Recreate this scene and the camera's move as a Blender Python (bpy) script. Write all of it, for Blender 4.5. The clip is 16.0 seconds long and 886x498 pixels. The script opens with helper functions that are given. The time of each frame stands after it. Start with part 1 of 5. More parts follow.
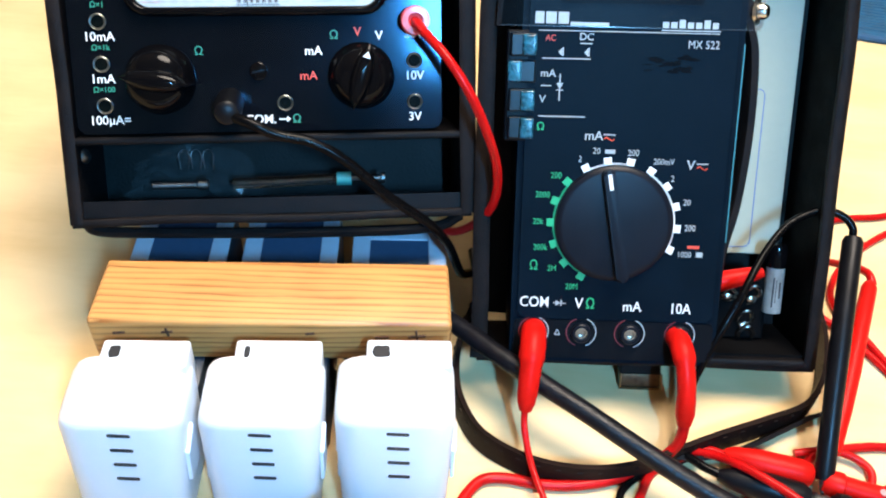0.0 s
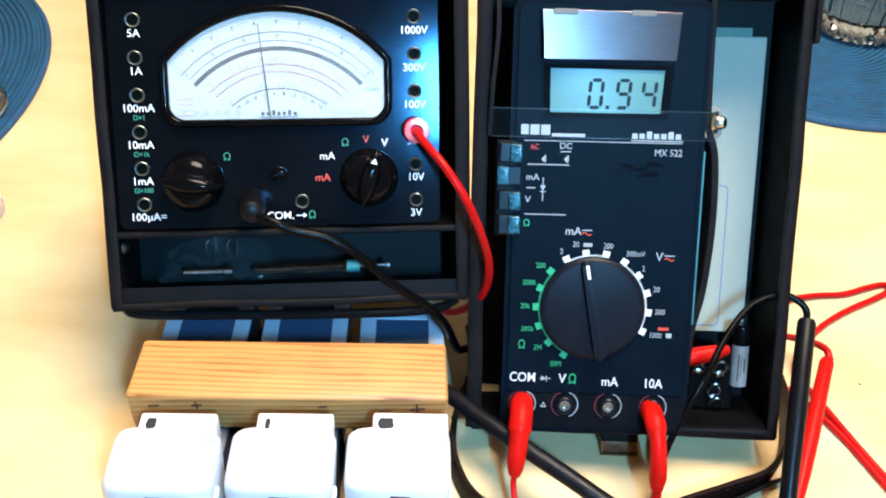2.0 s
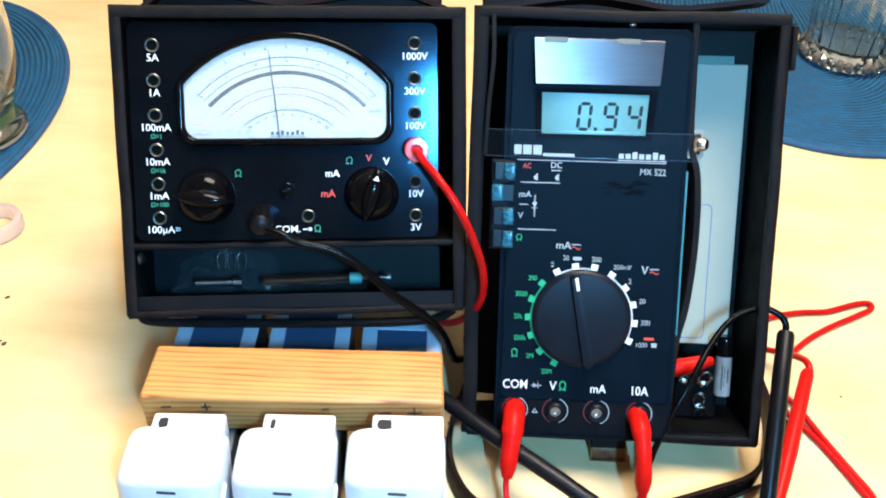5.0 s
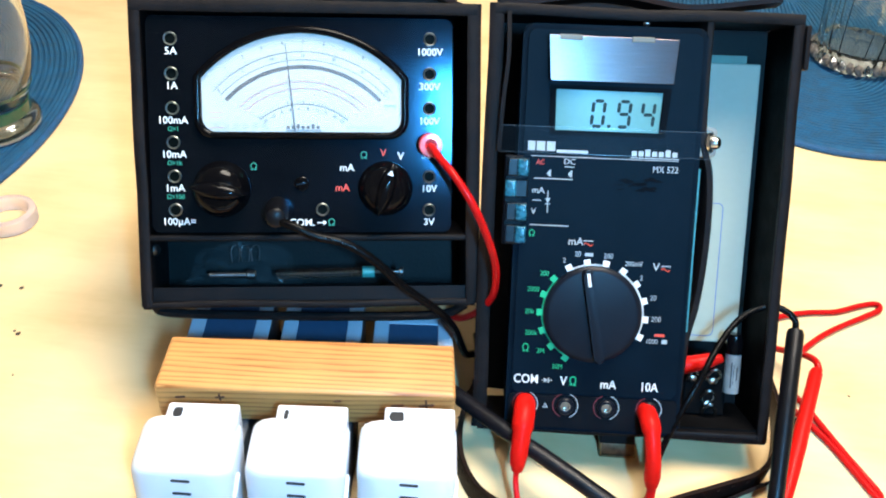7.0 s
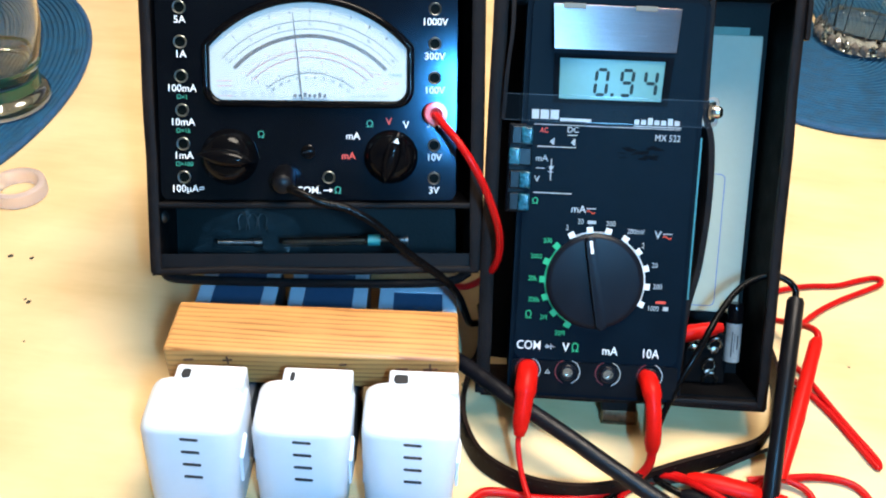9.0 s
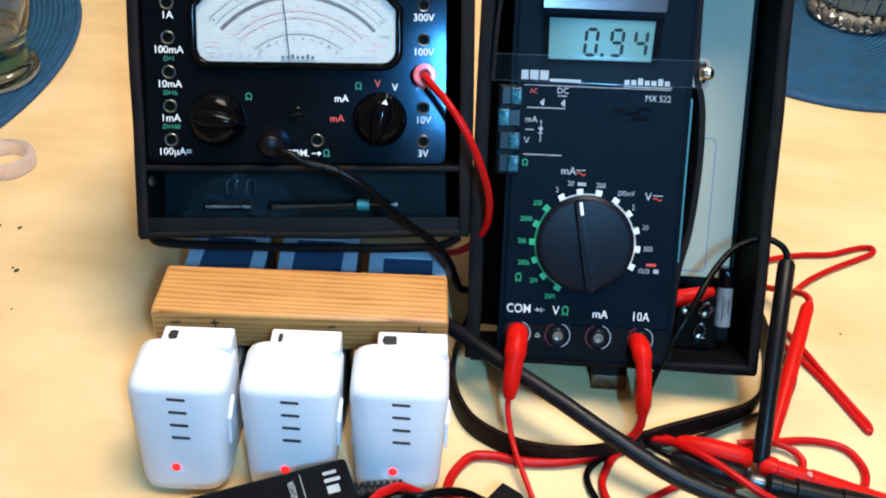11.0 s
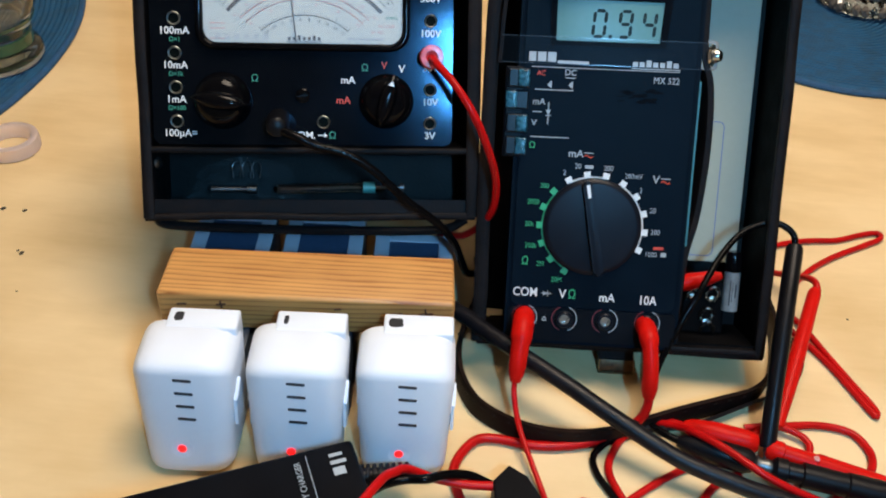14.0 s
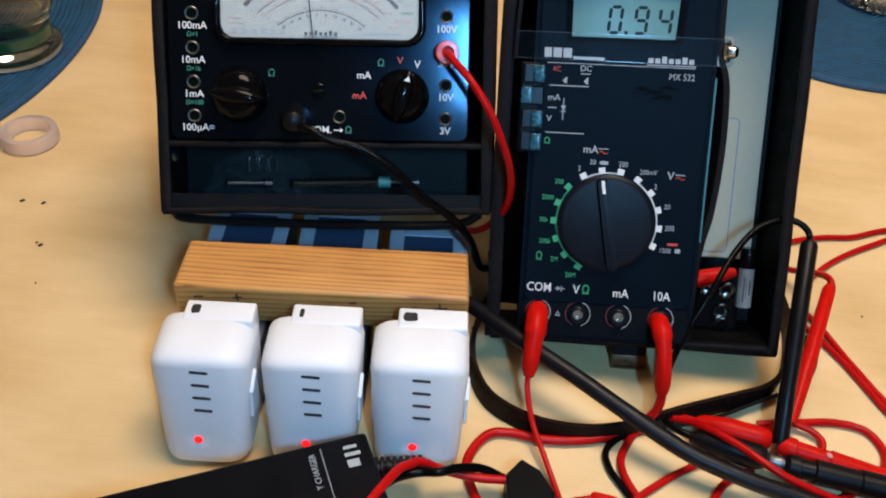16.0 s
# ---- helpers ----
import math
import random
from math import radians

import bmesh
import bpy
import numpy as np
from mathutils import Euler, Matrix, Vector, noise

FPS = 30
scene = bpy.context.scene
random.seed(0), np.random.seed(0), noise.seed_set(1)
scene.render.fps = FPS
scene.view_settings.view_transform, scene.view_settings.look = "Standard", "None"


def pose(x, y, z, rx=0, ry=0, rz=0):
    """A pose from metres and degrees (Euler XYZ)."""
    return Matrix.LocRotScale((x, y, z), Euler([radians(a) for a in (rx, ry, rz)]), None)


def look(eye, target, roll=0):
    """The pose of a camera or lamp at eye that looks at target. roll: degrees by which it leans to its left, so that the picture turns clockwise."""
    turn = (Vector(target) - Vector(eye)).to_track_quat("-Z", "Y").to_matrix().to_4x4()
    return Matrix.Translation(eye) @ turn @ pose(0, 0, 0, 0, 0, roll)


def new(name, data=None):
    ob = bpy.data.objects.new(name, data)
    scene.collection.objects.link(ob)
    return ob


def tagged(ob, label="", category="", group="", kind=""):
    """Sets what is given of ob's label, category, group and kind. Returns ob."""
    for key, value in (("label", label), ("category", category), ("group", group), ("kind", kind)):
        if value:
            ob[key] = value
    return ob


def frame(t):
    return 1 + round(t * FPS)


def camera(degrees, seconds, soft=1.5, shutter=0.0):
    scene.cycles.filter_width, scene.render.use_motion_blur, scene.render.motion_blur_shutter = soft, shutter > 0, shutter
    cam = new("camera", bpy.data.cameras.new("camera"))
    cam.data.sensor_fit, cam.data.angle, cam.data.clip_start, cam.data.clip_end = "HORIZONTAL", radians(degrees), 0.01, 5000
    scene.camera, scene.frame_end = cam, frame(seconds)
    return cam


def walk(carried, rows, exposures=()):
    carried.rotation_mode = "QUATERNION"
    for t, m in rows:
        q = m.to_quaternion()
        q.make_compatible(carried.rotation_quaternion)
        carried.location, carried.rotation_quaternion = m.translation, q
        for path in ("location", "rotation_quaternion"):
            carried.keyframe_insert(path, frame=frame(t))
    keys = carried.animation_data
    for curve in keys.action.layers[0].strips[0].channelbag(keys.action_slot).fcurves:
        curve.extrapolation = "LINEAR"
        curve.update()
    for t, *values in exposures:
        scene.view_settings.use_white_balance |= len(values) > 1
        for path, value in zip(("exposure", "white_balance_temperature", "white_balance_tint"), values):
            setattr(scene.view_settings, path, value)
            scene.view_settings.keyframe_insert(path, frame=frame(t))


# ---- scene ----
cam = camera(51.5, 16.0, soft=2.0)
PATH = [
    (0, (-0.0506, -0.2474, 0.3101), (-0.0678, 0.4820, -0.3738), 3.21),
    (0.5, (-0.0502, -0.2505, 0.3203), (-0.0633, 0.4723, -0.3707), 3.18),
    (1, (-0.0488, -0.2498, 0.3366), (-0.0609, 0.4989, -0.3263), 3.74),
    (1.5, (-0.0427, -0.2626, 0.3460), (-0.0628, 0.4858, -0.3170), 3.09),
    (2, (-0.0474, -0.2728, 0.3509), (-0.0746, 0.4945, -0.2898), 2.76),
    (2.5, (-0.0488, -0.2765, 0.3557), (-0.0771, 0.4916, -0.2840), 2.92),
    (3, (-0.0472, -0.2829, 0.3527), (-0.0781, 0.4900, -0.2810), 2.60),
    (3.5, (-0.0454, -0.2914, 0.3598), (-0.0839, 0.4934, -0.2587), 2.49),
    (6, (-0.0417, -0.2968, 0.3610), (-0.0770, 0.4907, -0.2544), 2.99),
    (6.5, (-0.0448, -0.2987, 0.3613), (-0.0904, 0.4919, -0.2494), 2.85),
    (7, (-0.0460, -0.3001, 0.3602), (-0.0866, 0.4865, -0.2560), 3.26),
    (7.5, (-0.0463, -0.3013, 0.3593), (-0.0893, 0.4795, -0.2640), 3.23),
    (8, (-0.0444, -0.3055, 0.3578), (-0.0863, 0.4755, -0.2653), 3.43),
    (8.5, (-0.0446, -0.3093, 0.3568), (-0.0915, 0.4727, -0.2646), 3.26),
    (9, (-0.0441, -0.3114, 0.3551), (-0.0901, 0.4686, -0.2690), 3.24),
    (11.5, (-0.0393, -0.3195, 0.3403), (-0.0794, 0.4559, -0.2898), 3.41),
    (12, (-0.0409, -0.3207, 0.3392), (-0.0803, 0.4568, -0.2884), 3.45),
    (12.5, (-0.0407, -0.3189, 0.3404), (-0.0854, 0.4531, -0.2936), 3.23),
    (13, (-0.0408, -0.3193, 0.3395), (-0.0868, 0.4526, -0.2945), 3.18),
    (13.5, (-0.0409, -0.3192, 0.3392), (-0.0837, 0.4507, -0.2975), 3.43),
    (14, (-0.0412, -0.3189, 0.3389), (-0.0843, 0.4496, -0.2995), 3.44),
    (14.5, (-0.0416, -0.3188, 0.3399), (-0.0910, 0.4488, -0.2990), 3.23),
    (15, (-0.0418, -0.3192, 0.3399), (-0.0941, 0.4469, -0.3007), 3.17),
    (15.5, (-0.0417, -0.3186, 0.3403), (-0.0931, 0.4412, -0.3078), 3.36),
    (16, (-0.0417, -0.3203, 0.3409), (-0.0985, 0.4421, -0.3038), 3.12),
]
EXPOSURES = [(0.0, 0.96, 6250, 10), (3.5, 0.97, 6450, 10), (6.0, 1.02, 6000, 6), (9.0, 0.82, 6250, 8), (11.5, 0.31, 6450, 10), (14.0, -0.06, 6750, 12), (16.0, -0.19, 7050, 16)]
walk(cam, [(t, look(eye, target, roll)) for t, eye, target, roll in PATH], EXPOSURES)

# ---- world and lamps ----
world = bpy.data.worlds.new("world")
scene.world = world
world.use_nodes = True
sky = world.node_tree.nodes.new("ShaderNodeTexSky")
sky.sky_type = "NISHITA"
sky.sun_disc = False
sky.sun_elevation = radians(20)
world.node_tree.links.new(sky.outputs["Color"], world.node_tree.nodes["Background"].inputs["Color"])
world.node_tree.nodes["Background"].inputs["Strength"].default_value = 0.05


def area(name, eye, target, size, watts, color):
    d = bpy.data.lights.new(name, "AREA")
    d.shape, d.size, d.energy, d.color = "DISK", size, watts, color
    ob = new(name, d)
    ob.matrix_world = look(eye, target)
    return ob


CEILING_LAMP = (0.17, 0.10, 1.45)
GLARE_LAMP = (0.078, -0.484, 0.478)
area("ceiling_lamp_light", (CEILING_LAMP[0], CEILING_LAMP[1], CEILING_LAMP[2] - 0.06), (CEILING_LAMP[0], CEILING_LAMP[1], 0), 0.70, 18.5, (1.0, 0.875, 0.74))
# Unseen blue source inferred from glare; placed and shaped to match it.
tube_lamp = bpy.data.lights.new("glare_lamp_light", "AREA")
tube_lamp.shape, tube_lamp.size, tube_lamp.size_y, tube_lamp.energy, tube_lamp.color = "RECTANGLE", 0.018, 0.095, 3.0, (0.17, 0.54, 1.0)
new("glare_lamp_light", tube_lamp).matrix_world = look(GLARE_LAMP, (-0.05, 0.05, 0.08))

# ---- materials ----
MM = 0.001


def material(name, color, rough=0.5, metal=0.0, vary=0.12, scale=60.0, bump=0.0, bump_scale=400.0, coat=0.0, spec=0.5, stretch=(1, 1, 1)):
    """A surface with coarse and fine variation of its colour and gloss, and fine relief."""
    m = bpy.data.materials.new(name)
    m.use_nodes = True
    n, link = m.node_tree.nodes, m.node_tree.links.new
    b = n["Principled BSDF"]
    b.inputs["Metallic"].default_value = metal
    b.inputs["Coat Weight"].default_value = coat
    b.inputs["Coat Roughness"].default_value = 0.08
    b.inputs["Specular IOR Level"].default_value = spec
    tc = n.new("ShaderNodeTexCoord")
    mp = n.new("ShaderNodeMapping")
    mp.inputs["Scale"].default_value = stretch
    link(tc.outputs["Object"], mp.inputs["Vector"])
    big, fine = n.new("ShaderNodeTexNoise"), n.new("ShaderNodeTexNoise")
    big.inputs["Scale"].default_value, big.inputs["Detail"].default_value = scale, 4
    fine.inputs["Scale"].default_value, fine.inputs["Detail"].default_value = bump_scale, 3
    link(mp.outputs["Vector"], big.inputs["Vector"])
    link(mp.outputs["Vector"], fine.inputs["Vector"])
    add = n.new("ShaderNodeMath")
    add.operation = "MULTIPLY_ADD"
    link(fine.outputs["Fac"], add.inputs[0])
    add.inputs[1].default_value = 0.4
    link(big.outputs["Fac"], add.inputs[2])
    ramp = n.new("ShaderNodeValToRGB")
    lo, hi = ramp.color_ramp.elements
    lo.position, hi.position = 0.45, 0.95
    lo.color = (*[c * (1 - vary) for c in color], 1)
    hi.color = (*[min(1, c * (1 + vary)) for c in color], 1)
    link(add.outputs[0], ramp.inputs["Fac"])
    link(ramp.outputs["Color"], b.inputs["Base Color"])
    rr = n.new("ShaderNodeMapRange")
    rr.inputs["From Min"].default_value, rr.inputs["From Max"].default_value = 0.3, 0.8
    rr.inputs["To Min"].default_value, rr.inputs["To Max"].default_value = max(0.02, rough * 0.85), min(1, rough * 1.15)
    link(big.outputs["Fac"], rr.inputs["Value"])
    link(rr.outputs["Result"], b.inputs["Roughness"])
    if bump:
        bp = n.new("ShaderNodeBump")
        bp.inputs["Strength"].default_value, bp.inputs["Distance"].default_value = bump, 0.0006
        link(fine.outputs["Fac"], bp.inputs["Height"])
        link(bp.outputs["Normal"], b.inputs["Normal"])
    return m


def wood_material(name, dark, light, rough):
    """Growth rings round a heart below and behind the block, fine fibres, stained patches."""
    m = bpy.data.materials.new(name)
    m.use_nodes = True
    n, link = m.node_tree.nodes, m.node_tree.links.new
    b = n["Principled BSDF"]
    tc = n.new("ShaderNodeTexCoord")

    def grain(scale, stretch, detail, distort):
        mp, t = n.new("ShaderNodeMapping"), n.new("ShaderNodeTexNoise")
        mp.inputs["Scale"].default_value = stretch
        mp.inputs["Rotation"].default_value = (0, 0, 0.012)
        link(tc.outputs["Object"], mp.inputs["Vector"])
        link(mp.outputs["Vector"], t.inputs["Vector"])
        t.inputs["Scale"].default_value, t.inputs["Detail"].default_value, t.inputs["Distortion"].default_value = scale, detail, distort
        return t.outputs["Fac"]

    def calc(op, a, c, d=None):
        x = n.new("ShaderNodeMath")
        x.operation = op
        for k, v in enumerate((a, c) if d is None else (a, c, d)):
            if isinstance(v, (int, float)):
                x.inputs[k].default_value = v
            else:
                link(v, x.inputs[k])
        return x.outputs[0]

    sep = n.new("ShaderNodeSeparateXYZ")
    link(tc.outputs["Object"], sep.inputs["Vector"])
    y = calc("SUBTRACT", calc("MULTIPLY_ADD", sep.outputs["X"], 0.03, sep.outputs["Y"]), 0.062)
    z = calc("ADD", sep.outputs["Z"], 0.058)
    radius = calc("SQRT", calc("ADD", calc("MULTIPLY", y, y), calc("MULTIPLY", z, z)), 0)
    wander = grain(60, (0.12, 1, 1), 3, 0.3)
    phase = calc("FRACT", calc("MULTIPLY_ADD", wander, 2.4, calc("MULTIPLY", radius, 520)), 0)
    rings = n.new("ShaderNodeValToRGB")
    e = rings.color_ramp.elements
    e[0].position, e[0].color = 0.0, (0.75, 0.75, 0.75, 1)
    e[1].position, e[1].color = 1.0, (0.9, 0.9, 0.9, 1)
    for p, v in ((0.08, 0.12), (0.45, 0.0), (0.78, 0.35)):
        k = rings.color_ramp.elements.new(p)
        k.color = (v, v, v, 1)
    link(phase, rings.inputs["Fac"])
    fibre, patch, stain = grain(900, (0.03, 1, 1), 3, 0), grain(26, (0.6, 1, 1), 3, 0.3), grain(70, (0.5, 1, 1), 4, 0.4)
    soft = calc("MULTIPLY", rings.outputs["Color"], calc("MULTIPLY_ADD", stain, 0.9, 0.06))
    total = calc("ADD", soft, calc("MULTIPLY_ADD", fibre, 0.42, calc("MULTIPLY", patch, 0.62)))
    ramp = n.new("ShaderNodeValToRGB")
    e = ramp.color_ramp.elements
    e[0].position, e[1].position = 0.42, 1.0
    e[0].color, e[1].color = (*light, 1), (*dark, 1)
    link(total, ramp.inputs["Fac"])
    link(ramp.outputs["Color"], b.inputs["Base Color"])
    rr = n.new("ShaderNodeMapRange")
    rr.inputs["To Min"].default_value, rr.inputs["To Max"].default_value = rough * 0.8, rough * 1.25
    link(patch, rr.inputs["Value"])
    link(rr.outputs["Result"], b.inputs["Roughness"])
    bp = n.new("ShaderNodeBump")
    bp.inputs["Strength"].default_value, bp.inputs["Distance"].default_value = 0.25, 0.0004
    bp.invert = True
    link(total, bp.inputs["Height"])
    link(bp.outputs["Normal"], b.inputs["Normal"])
    return m


def veneer_material(name, color):
    """Pale birch veneer: faint cloudy figure, a few long streaks and specks, satin varnish."""
    m = bpy.data.materials.new(name)
    m.use_nodes = True
    n, link = m.node_tree.nodes, m.node_tree.links.new
    b = n["Principled BSDF"]
    tc = n.new("ShaderNodeTexCoord")

    def noise_at(scale, stretch, detail=5):
        mp, t = n.new("ShaderNodeMapping"), n.new("ShaderNodeTexNoise")
        mp.inputs["Scale"].default_value = stretch
        mp.inputs["Rotation"].default_value = (0, 0, 0.18)
        link(tc.outputs["Object"], mp.inputs["Vector"])
        t.inputs["Scale"].default_value, t.inputs["Detail"].default_value = scale, detail
        link(mp.outputs["Vector"], t.inputs["Vector"])
        return t.outputs["Fac"]

    cloud, streak, fibre = noise_at(12, (0.8, 1.5, 1)), noise_at(30, (0.6, 1.6, 1)), noise_at(300, (0.12, 1, 1), 3)
    s = n.new("ShaderNodeMath")
    s.operation = "MULTIPLY_ADD"
    link(streak, s.inputs[0])
    s.inputs[1].default_value = 0.4
    link(cloud, s.inputs[2])
    s2 = n.new("ShaderNodeMath")
    s2.operation = "MULTIPLY_ADD"
    link(fibre, s2.inputs[0])
    s2.inputs[1].default_value = 0.12
    link(s.outputs[0], s2.inputs[2])
    ramp = n.new("ShaderNodeValToRGB")
    e = ramp.color_ramp.elements
    e[0].position, e[1].position = 0.50, 0.90
    e[0].color = (color[0] * 0.84, color[1] * 0.79, color[2] * 0.70, 1)
    e[1].color = (min(1, color[0] * 1.06), min(1, color[1] * 1.08), min(1, color[2] * 1.12), 1)
    link(s2.outputs[0], ramp.inputs["Fac"])
    link(ramp.outputs["Color"], b.inputs["Base Color"])
    b.inputs["Roughness"].default_value = 0.42
    bp = n.new("ShaderNodeBump")
    bp.inputs["Strength"].default_value, bp.inputs["Distance"].default_value = 0.06, 0.0003
    link(fibre, bp.inputs["Height"])
    link(bp.outputs["Normal"], b.inputs["Normal"])
    return m


def glass_material(name, color=(1, 1, 1), rough=0.02, ior=1.45):
    m = bpy.data.materials.new(name)
    m.use_nodes = True
    b = m.node_tree.nodes["Principled BSDF"]
    b.inputs["Base Color"].default_value = (*color, 1)
    b.inputs["Transmission Weight"].default_value = 1.0
    b.inputs["Roughness"].default_value = rough
    b.inputs["IOR"].default_value = ior
    return m


def film_material(name, alpha, color, rough=0.05):
    """A thin clear film: mostly see-through, with a clear gloss."""
    m = bpy.data.materials.new(name)
    m.use_nodes = True
    b = m.node_tree.nodes["Principled BSDF"]
    b.inputs["Base Color"].default_value = (*color, 1)
    b.inputs["Roughness"].default_value = rough
    b.inputs["Alpha"].default_value = alpha
    return m


def glow_material(name, color, strength):
    m = bpy.data.materials.new(name)
    m.use_nodes = True
    b = m.node_tree.nodes["Principled BSDF"]
    b.inputs["Base Color"].default_value = (*color, 1)
    b.inputs["Emission Color"].default_value = (*color, 1)
    b.inputs["Emission Strength"].default_value = strength
    return m


TABLE = veneer_material("birch_veneer", (0.76, 0.55, 0.285))
PINE = wood_material("pine", (0.30, 0.105, 0.026), (0.66, 0.325, 0.098), 0.42)
LEATHER = material("black_leatherette", (0.0052, 0.0042, 0.0044), 0.52, vary=0.4, scale=90, bump=0.4, bump_scale=1400, spec=0.12)
LEATHER_EDGE = material("worn_leather_edge", (0.0080, 0.0057, 0.0052), 0.55, vary=0.5, scale=120, bump=0.4, bump_scale=1500, spec=0.11)
STRAP = material("dark_brown_strap", (0.013, 0.0065, 0.0048), 0.5, vary=0.35, scale=60, bump=0.25, bump_scale=900, spec=0.08)
LINING = material("green_black_lining", (0.0030, 0.0062, 0.0064), 0.5, vary=0.35, scale=80, bump=0.2, bump_scale=800, spec=0.10)
# Near-black that puts the pocket's deep shadow into the colour.
POCKET_SHADE_BLACK = material("pocket_shade_black", (0.0030, 0.0028, 0.0030), 0.7, vary=0.3, scale=90, bump=0.2, bump_scale=900, spec=0.05)
PANEL_BLACK = material("glossy_black_panel", (0.0025, 0.003, 0.0045), 0.125, vary=0.2, scale=40, coat=0.0, spec=0.23, bump=0.02, bump_scale=700)
# Blue put into the gloss so the lamp's glare turns deep blue.
PANEL_BLACK.node_tree.nodes["Principled BSDF"].inputs["Specular Tint"].default_value = (0.30, 0.66, 1.0, 1)
BAKELITE = material("black_bakelite", (0.0022, 0.0021, 0.0026), 0.12, vary=0.2, scale=60, spec=0.12)
METER_BLUE = material("dark_blue_grey_plastic", (0.0014, 0.0051, 0.0102), 0.48, vary=0.32, scale=34, bump=0.12, bump_scale=2200, spec=0.05)
METER_DARK = material("dark_recess_plastic", (0.0026, 0.0034, 0.0052), 0.4, vary=0.2, spec=0.10)
KNOB_BLUE = material("dial_knob_plastic", (0.004, 0.0055, 0.010), 0.40, vary=0.15, scale=50, spec=0.16)
# Blue reflection on the dark buttons, put into a colour of its own.
BUTTON_REFLECTION = material("blue_button_reflection", (0.010, 0.085, 0.130), 0.28, vary=0.9, scale=420, bump=0.3, bump_scale=700)
BUTTON_DARK = material("dark_push_button", (0.003, 0.008, 0.013), 0.35, vary=0.5, scale=300, spec=0.25)
SILVER = material("brushed_aluminium", (0.165, 0.122, 0.118), 0.25, metal=1.0, vary=0.10, scale=1800, bump=0.06, bump_scale=5000, stretch=(0.03, 1, 1))
FACET = material("smoky_cut_glass", (0.14, 0.12, 0.10), 0.08, vary=0.6, scale=160, spec=0.9)
STEEL = material("nickel_steel", (0.55, 0.54, 0.50), 0.25, metal=1.0, vary=0.15, scale=200)
PROBE_BLACK = material("satin_black_plastic", (0.003, 0.003, 0.004), 0.4, vary=0.2, scale=120, spec=0.2)
DULL_STEEL = material("dull_grey_steel", (0.16, 0.17, 0.17), 0.42, metal=1.0, vary=0.2, scale=300)
BRASS = material("dull_brass", (0.30, 0.20, 0.10), 0.45, metal=1.0, vary=0.3, scale=200)
LCD_GREEN = material("lcd_grey_green", (0.090, 0.198, 0.168), 0.25, vary=0.06, scale=40, coat=0.0, spec=0.1)
LCD_INK = material("lcd_segment", (0.015, 0.03, 0.03), 0.5, vary=0.1, spec=0.08)
WHITE_INK = material("white_print", (0.80, 0.80, 0.78), 0.5, vary=0.04, scale=300)
GREEN_INK = material("green_print", (0.02, 0.36, 0.14), 0.5, vary=0.05, scale=300)
TEAL_INK = material("teal_print", (0.02, 0.20, 0.13), 0.5, vary=0.05, scale=300)
FADED_RED = material("faded_red_print", (0.56, 0.25, 0.23), 0.5, vary=0.1, scale=300)
RED_INK = material("red_print", (0.62, 0.055, 0.02), 0.5, vary=0.05, scale=300)
GREY_INK = material("grey_print", (0.36, 0.40, 0.42), 0.5, vary=0.05, scale=300)
BLACK_INK = material("black_print", (0.02, 0.02, 0.025), 0.5, vary=0.1, scale=300)
PENCIL = material("brown_marking_ink", (0.10, 0.04, 0.02), 0.8, vary=0.3, scale=900)
DIAL_WHITE = material("meter_scale_card", (0.44, 0.485, 0.46), 0.55, vary=0.04, scale=60)
SCALE_GREY = material("mirror_arc_grey", (0.10, 0.10, 0.10), 0.3, vary=0.1)
RED_WIRE = material("red_silicone", (0.46, 0.004, 0.004), 0.34, vary=0.16, scale=120, coat=0.0, spec=0.16)
RED_PLASTIC = material("red_plastic", (0.56, 0.007, 0.004), 0.40, vary=0.14, scale=150, coat=0.0, spec=0.09)
BLACK_WIRE = material("black_pvc_wire", (0.0022, 0.002, 0.0022), 0.24, vary=0.2, scale=120, coat=0.0, spec=0.08)
RUBBER = material("black_rubber_cable", (0.004, 0.004, 0.006), 0.40, vary=0.35, scale=160, bump=0.4, bump_scale=900, spec=0.26)
WHITE_PLASTIC = material("matt_white_plastic", (0.79, 0.82, 0.86), 0.42, vary=0.03, scale=40, bump=0.04, bump_scale=3000)
GREY_PLASTIC = material("pale_grey_plastic", (0.50, 0.58, 0.66), 0.45, vary=0.06, scale=60)
BODY_GREY = material("dark_grey_battery_case", (0.025, 0.035, 0.05), 0.4, vary=0.12, scale=60)
LABEL_BLUE = material("slate_blue_label", (0.045, 0.085, 0.15), 0.35, vary=0.12, scale=50)
SLIT = material("dark_slit", (0.03, 0.03, 0.035), 0.5, vary=0.1)
MARKER = material("black_marker", (0.012, 0.012, 0.014), 0.6, vary=0.3, scale=400)
CHARGER_BLACK = material("matt_black_charger", (0.0035, 0.0035, 0.0045), 0.42, vary=0.2, scale=60, bump=0.15, bump_scale=2500, spec=0.07)
PAPER = material("old_white_paper", (0.40, 0.425, 0.335), 0.7, vary=0.05, scale=25, bump=0.05, bump_scale=300)
BLUE_LINE = material("blue_printed_line", (0.10, 0.17, 0.42), 0.7, vary=0.1)
MAT_BLUE = material("blue_woven_cord", (0.0045, 0.068, 0.150), 0.75, vary=0.35, scale=120, bump=0.5, bump_scale=1300)
MAT_EDGE = material("dark_blue_cord", (0.010, 0.07, 0.17), 0.75, vary=0.3, scale=160, bump=0.5, bump_scale=1300)
CLEAR = glass_material("clear_glass", (0.93, 0.985, 0.97))
GREEN_GLASS = material("green_painted_band", (0.008, 0.075, 0.036), 0.2, vary=0.3, scale=80, coat=0.3)
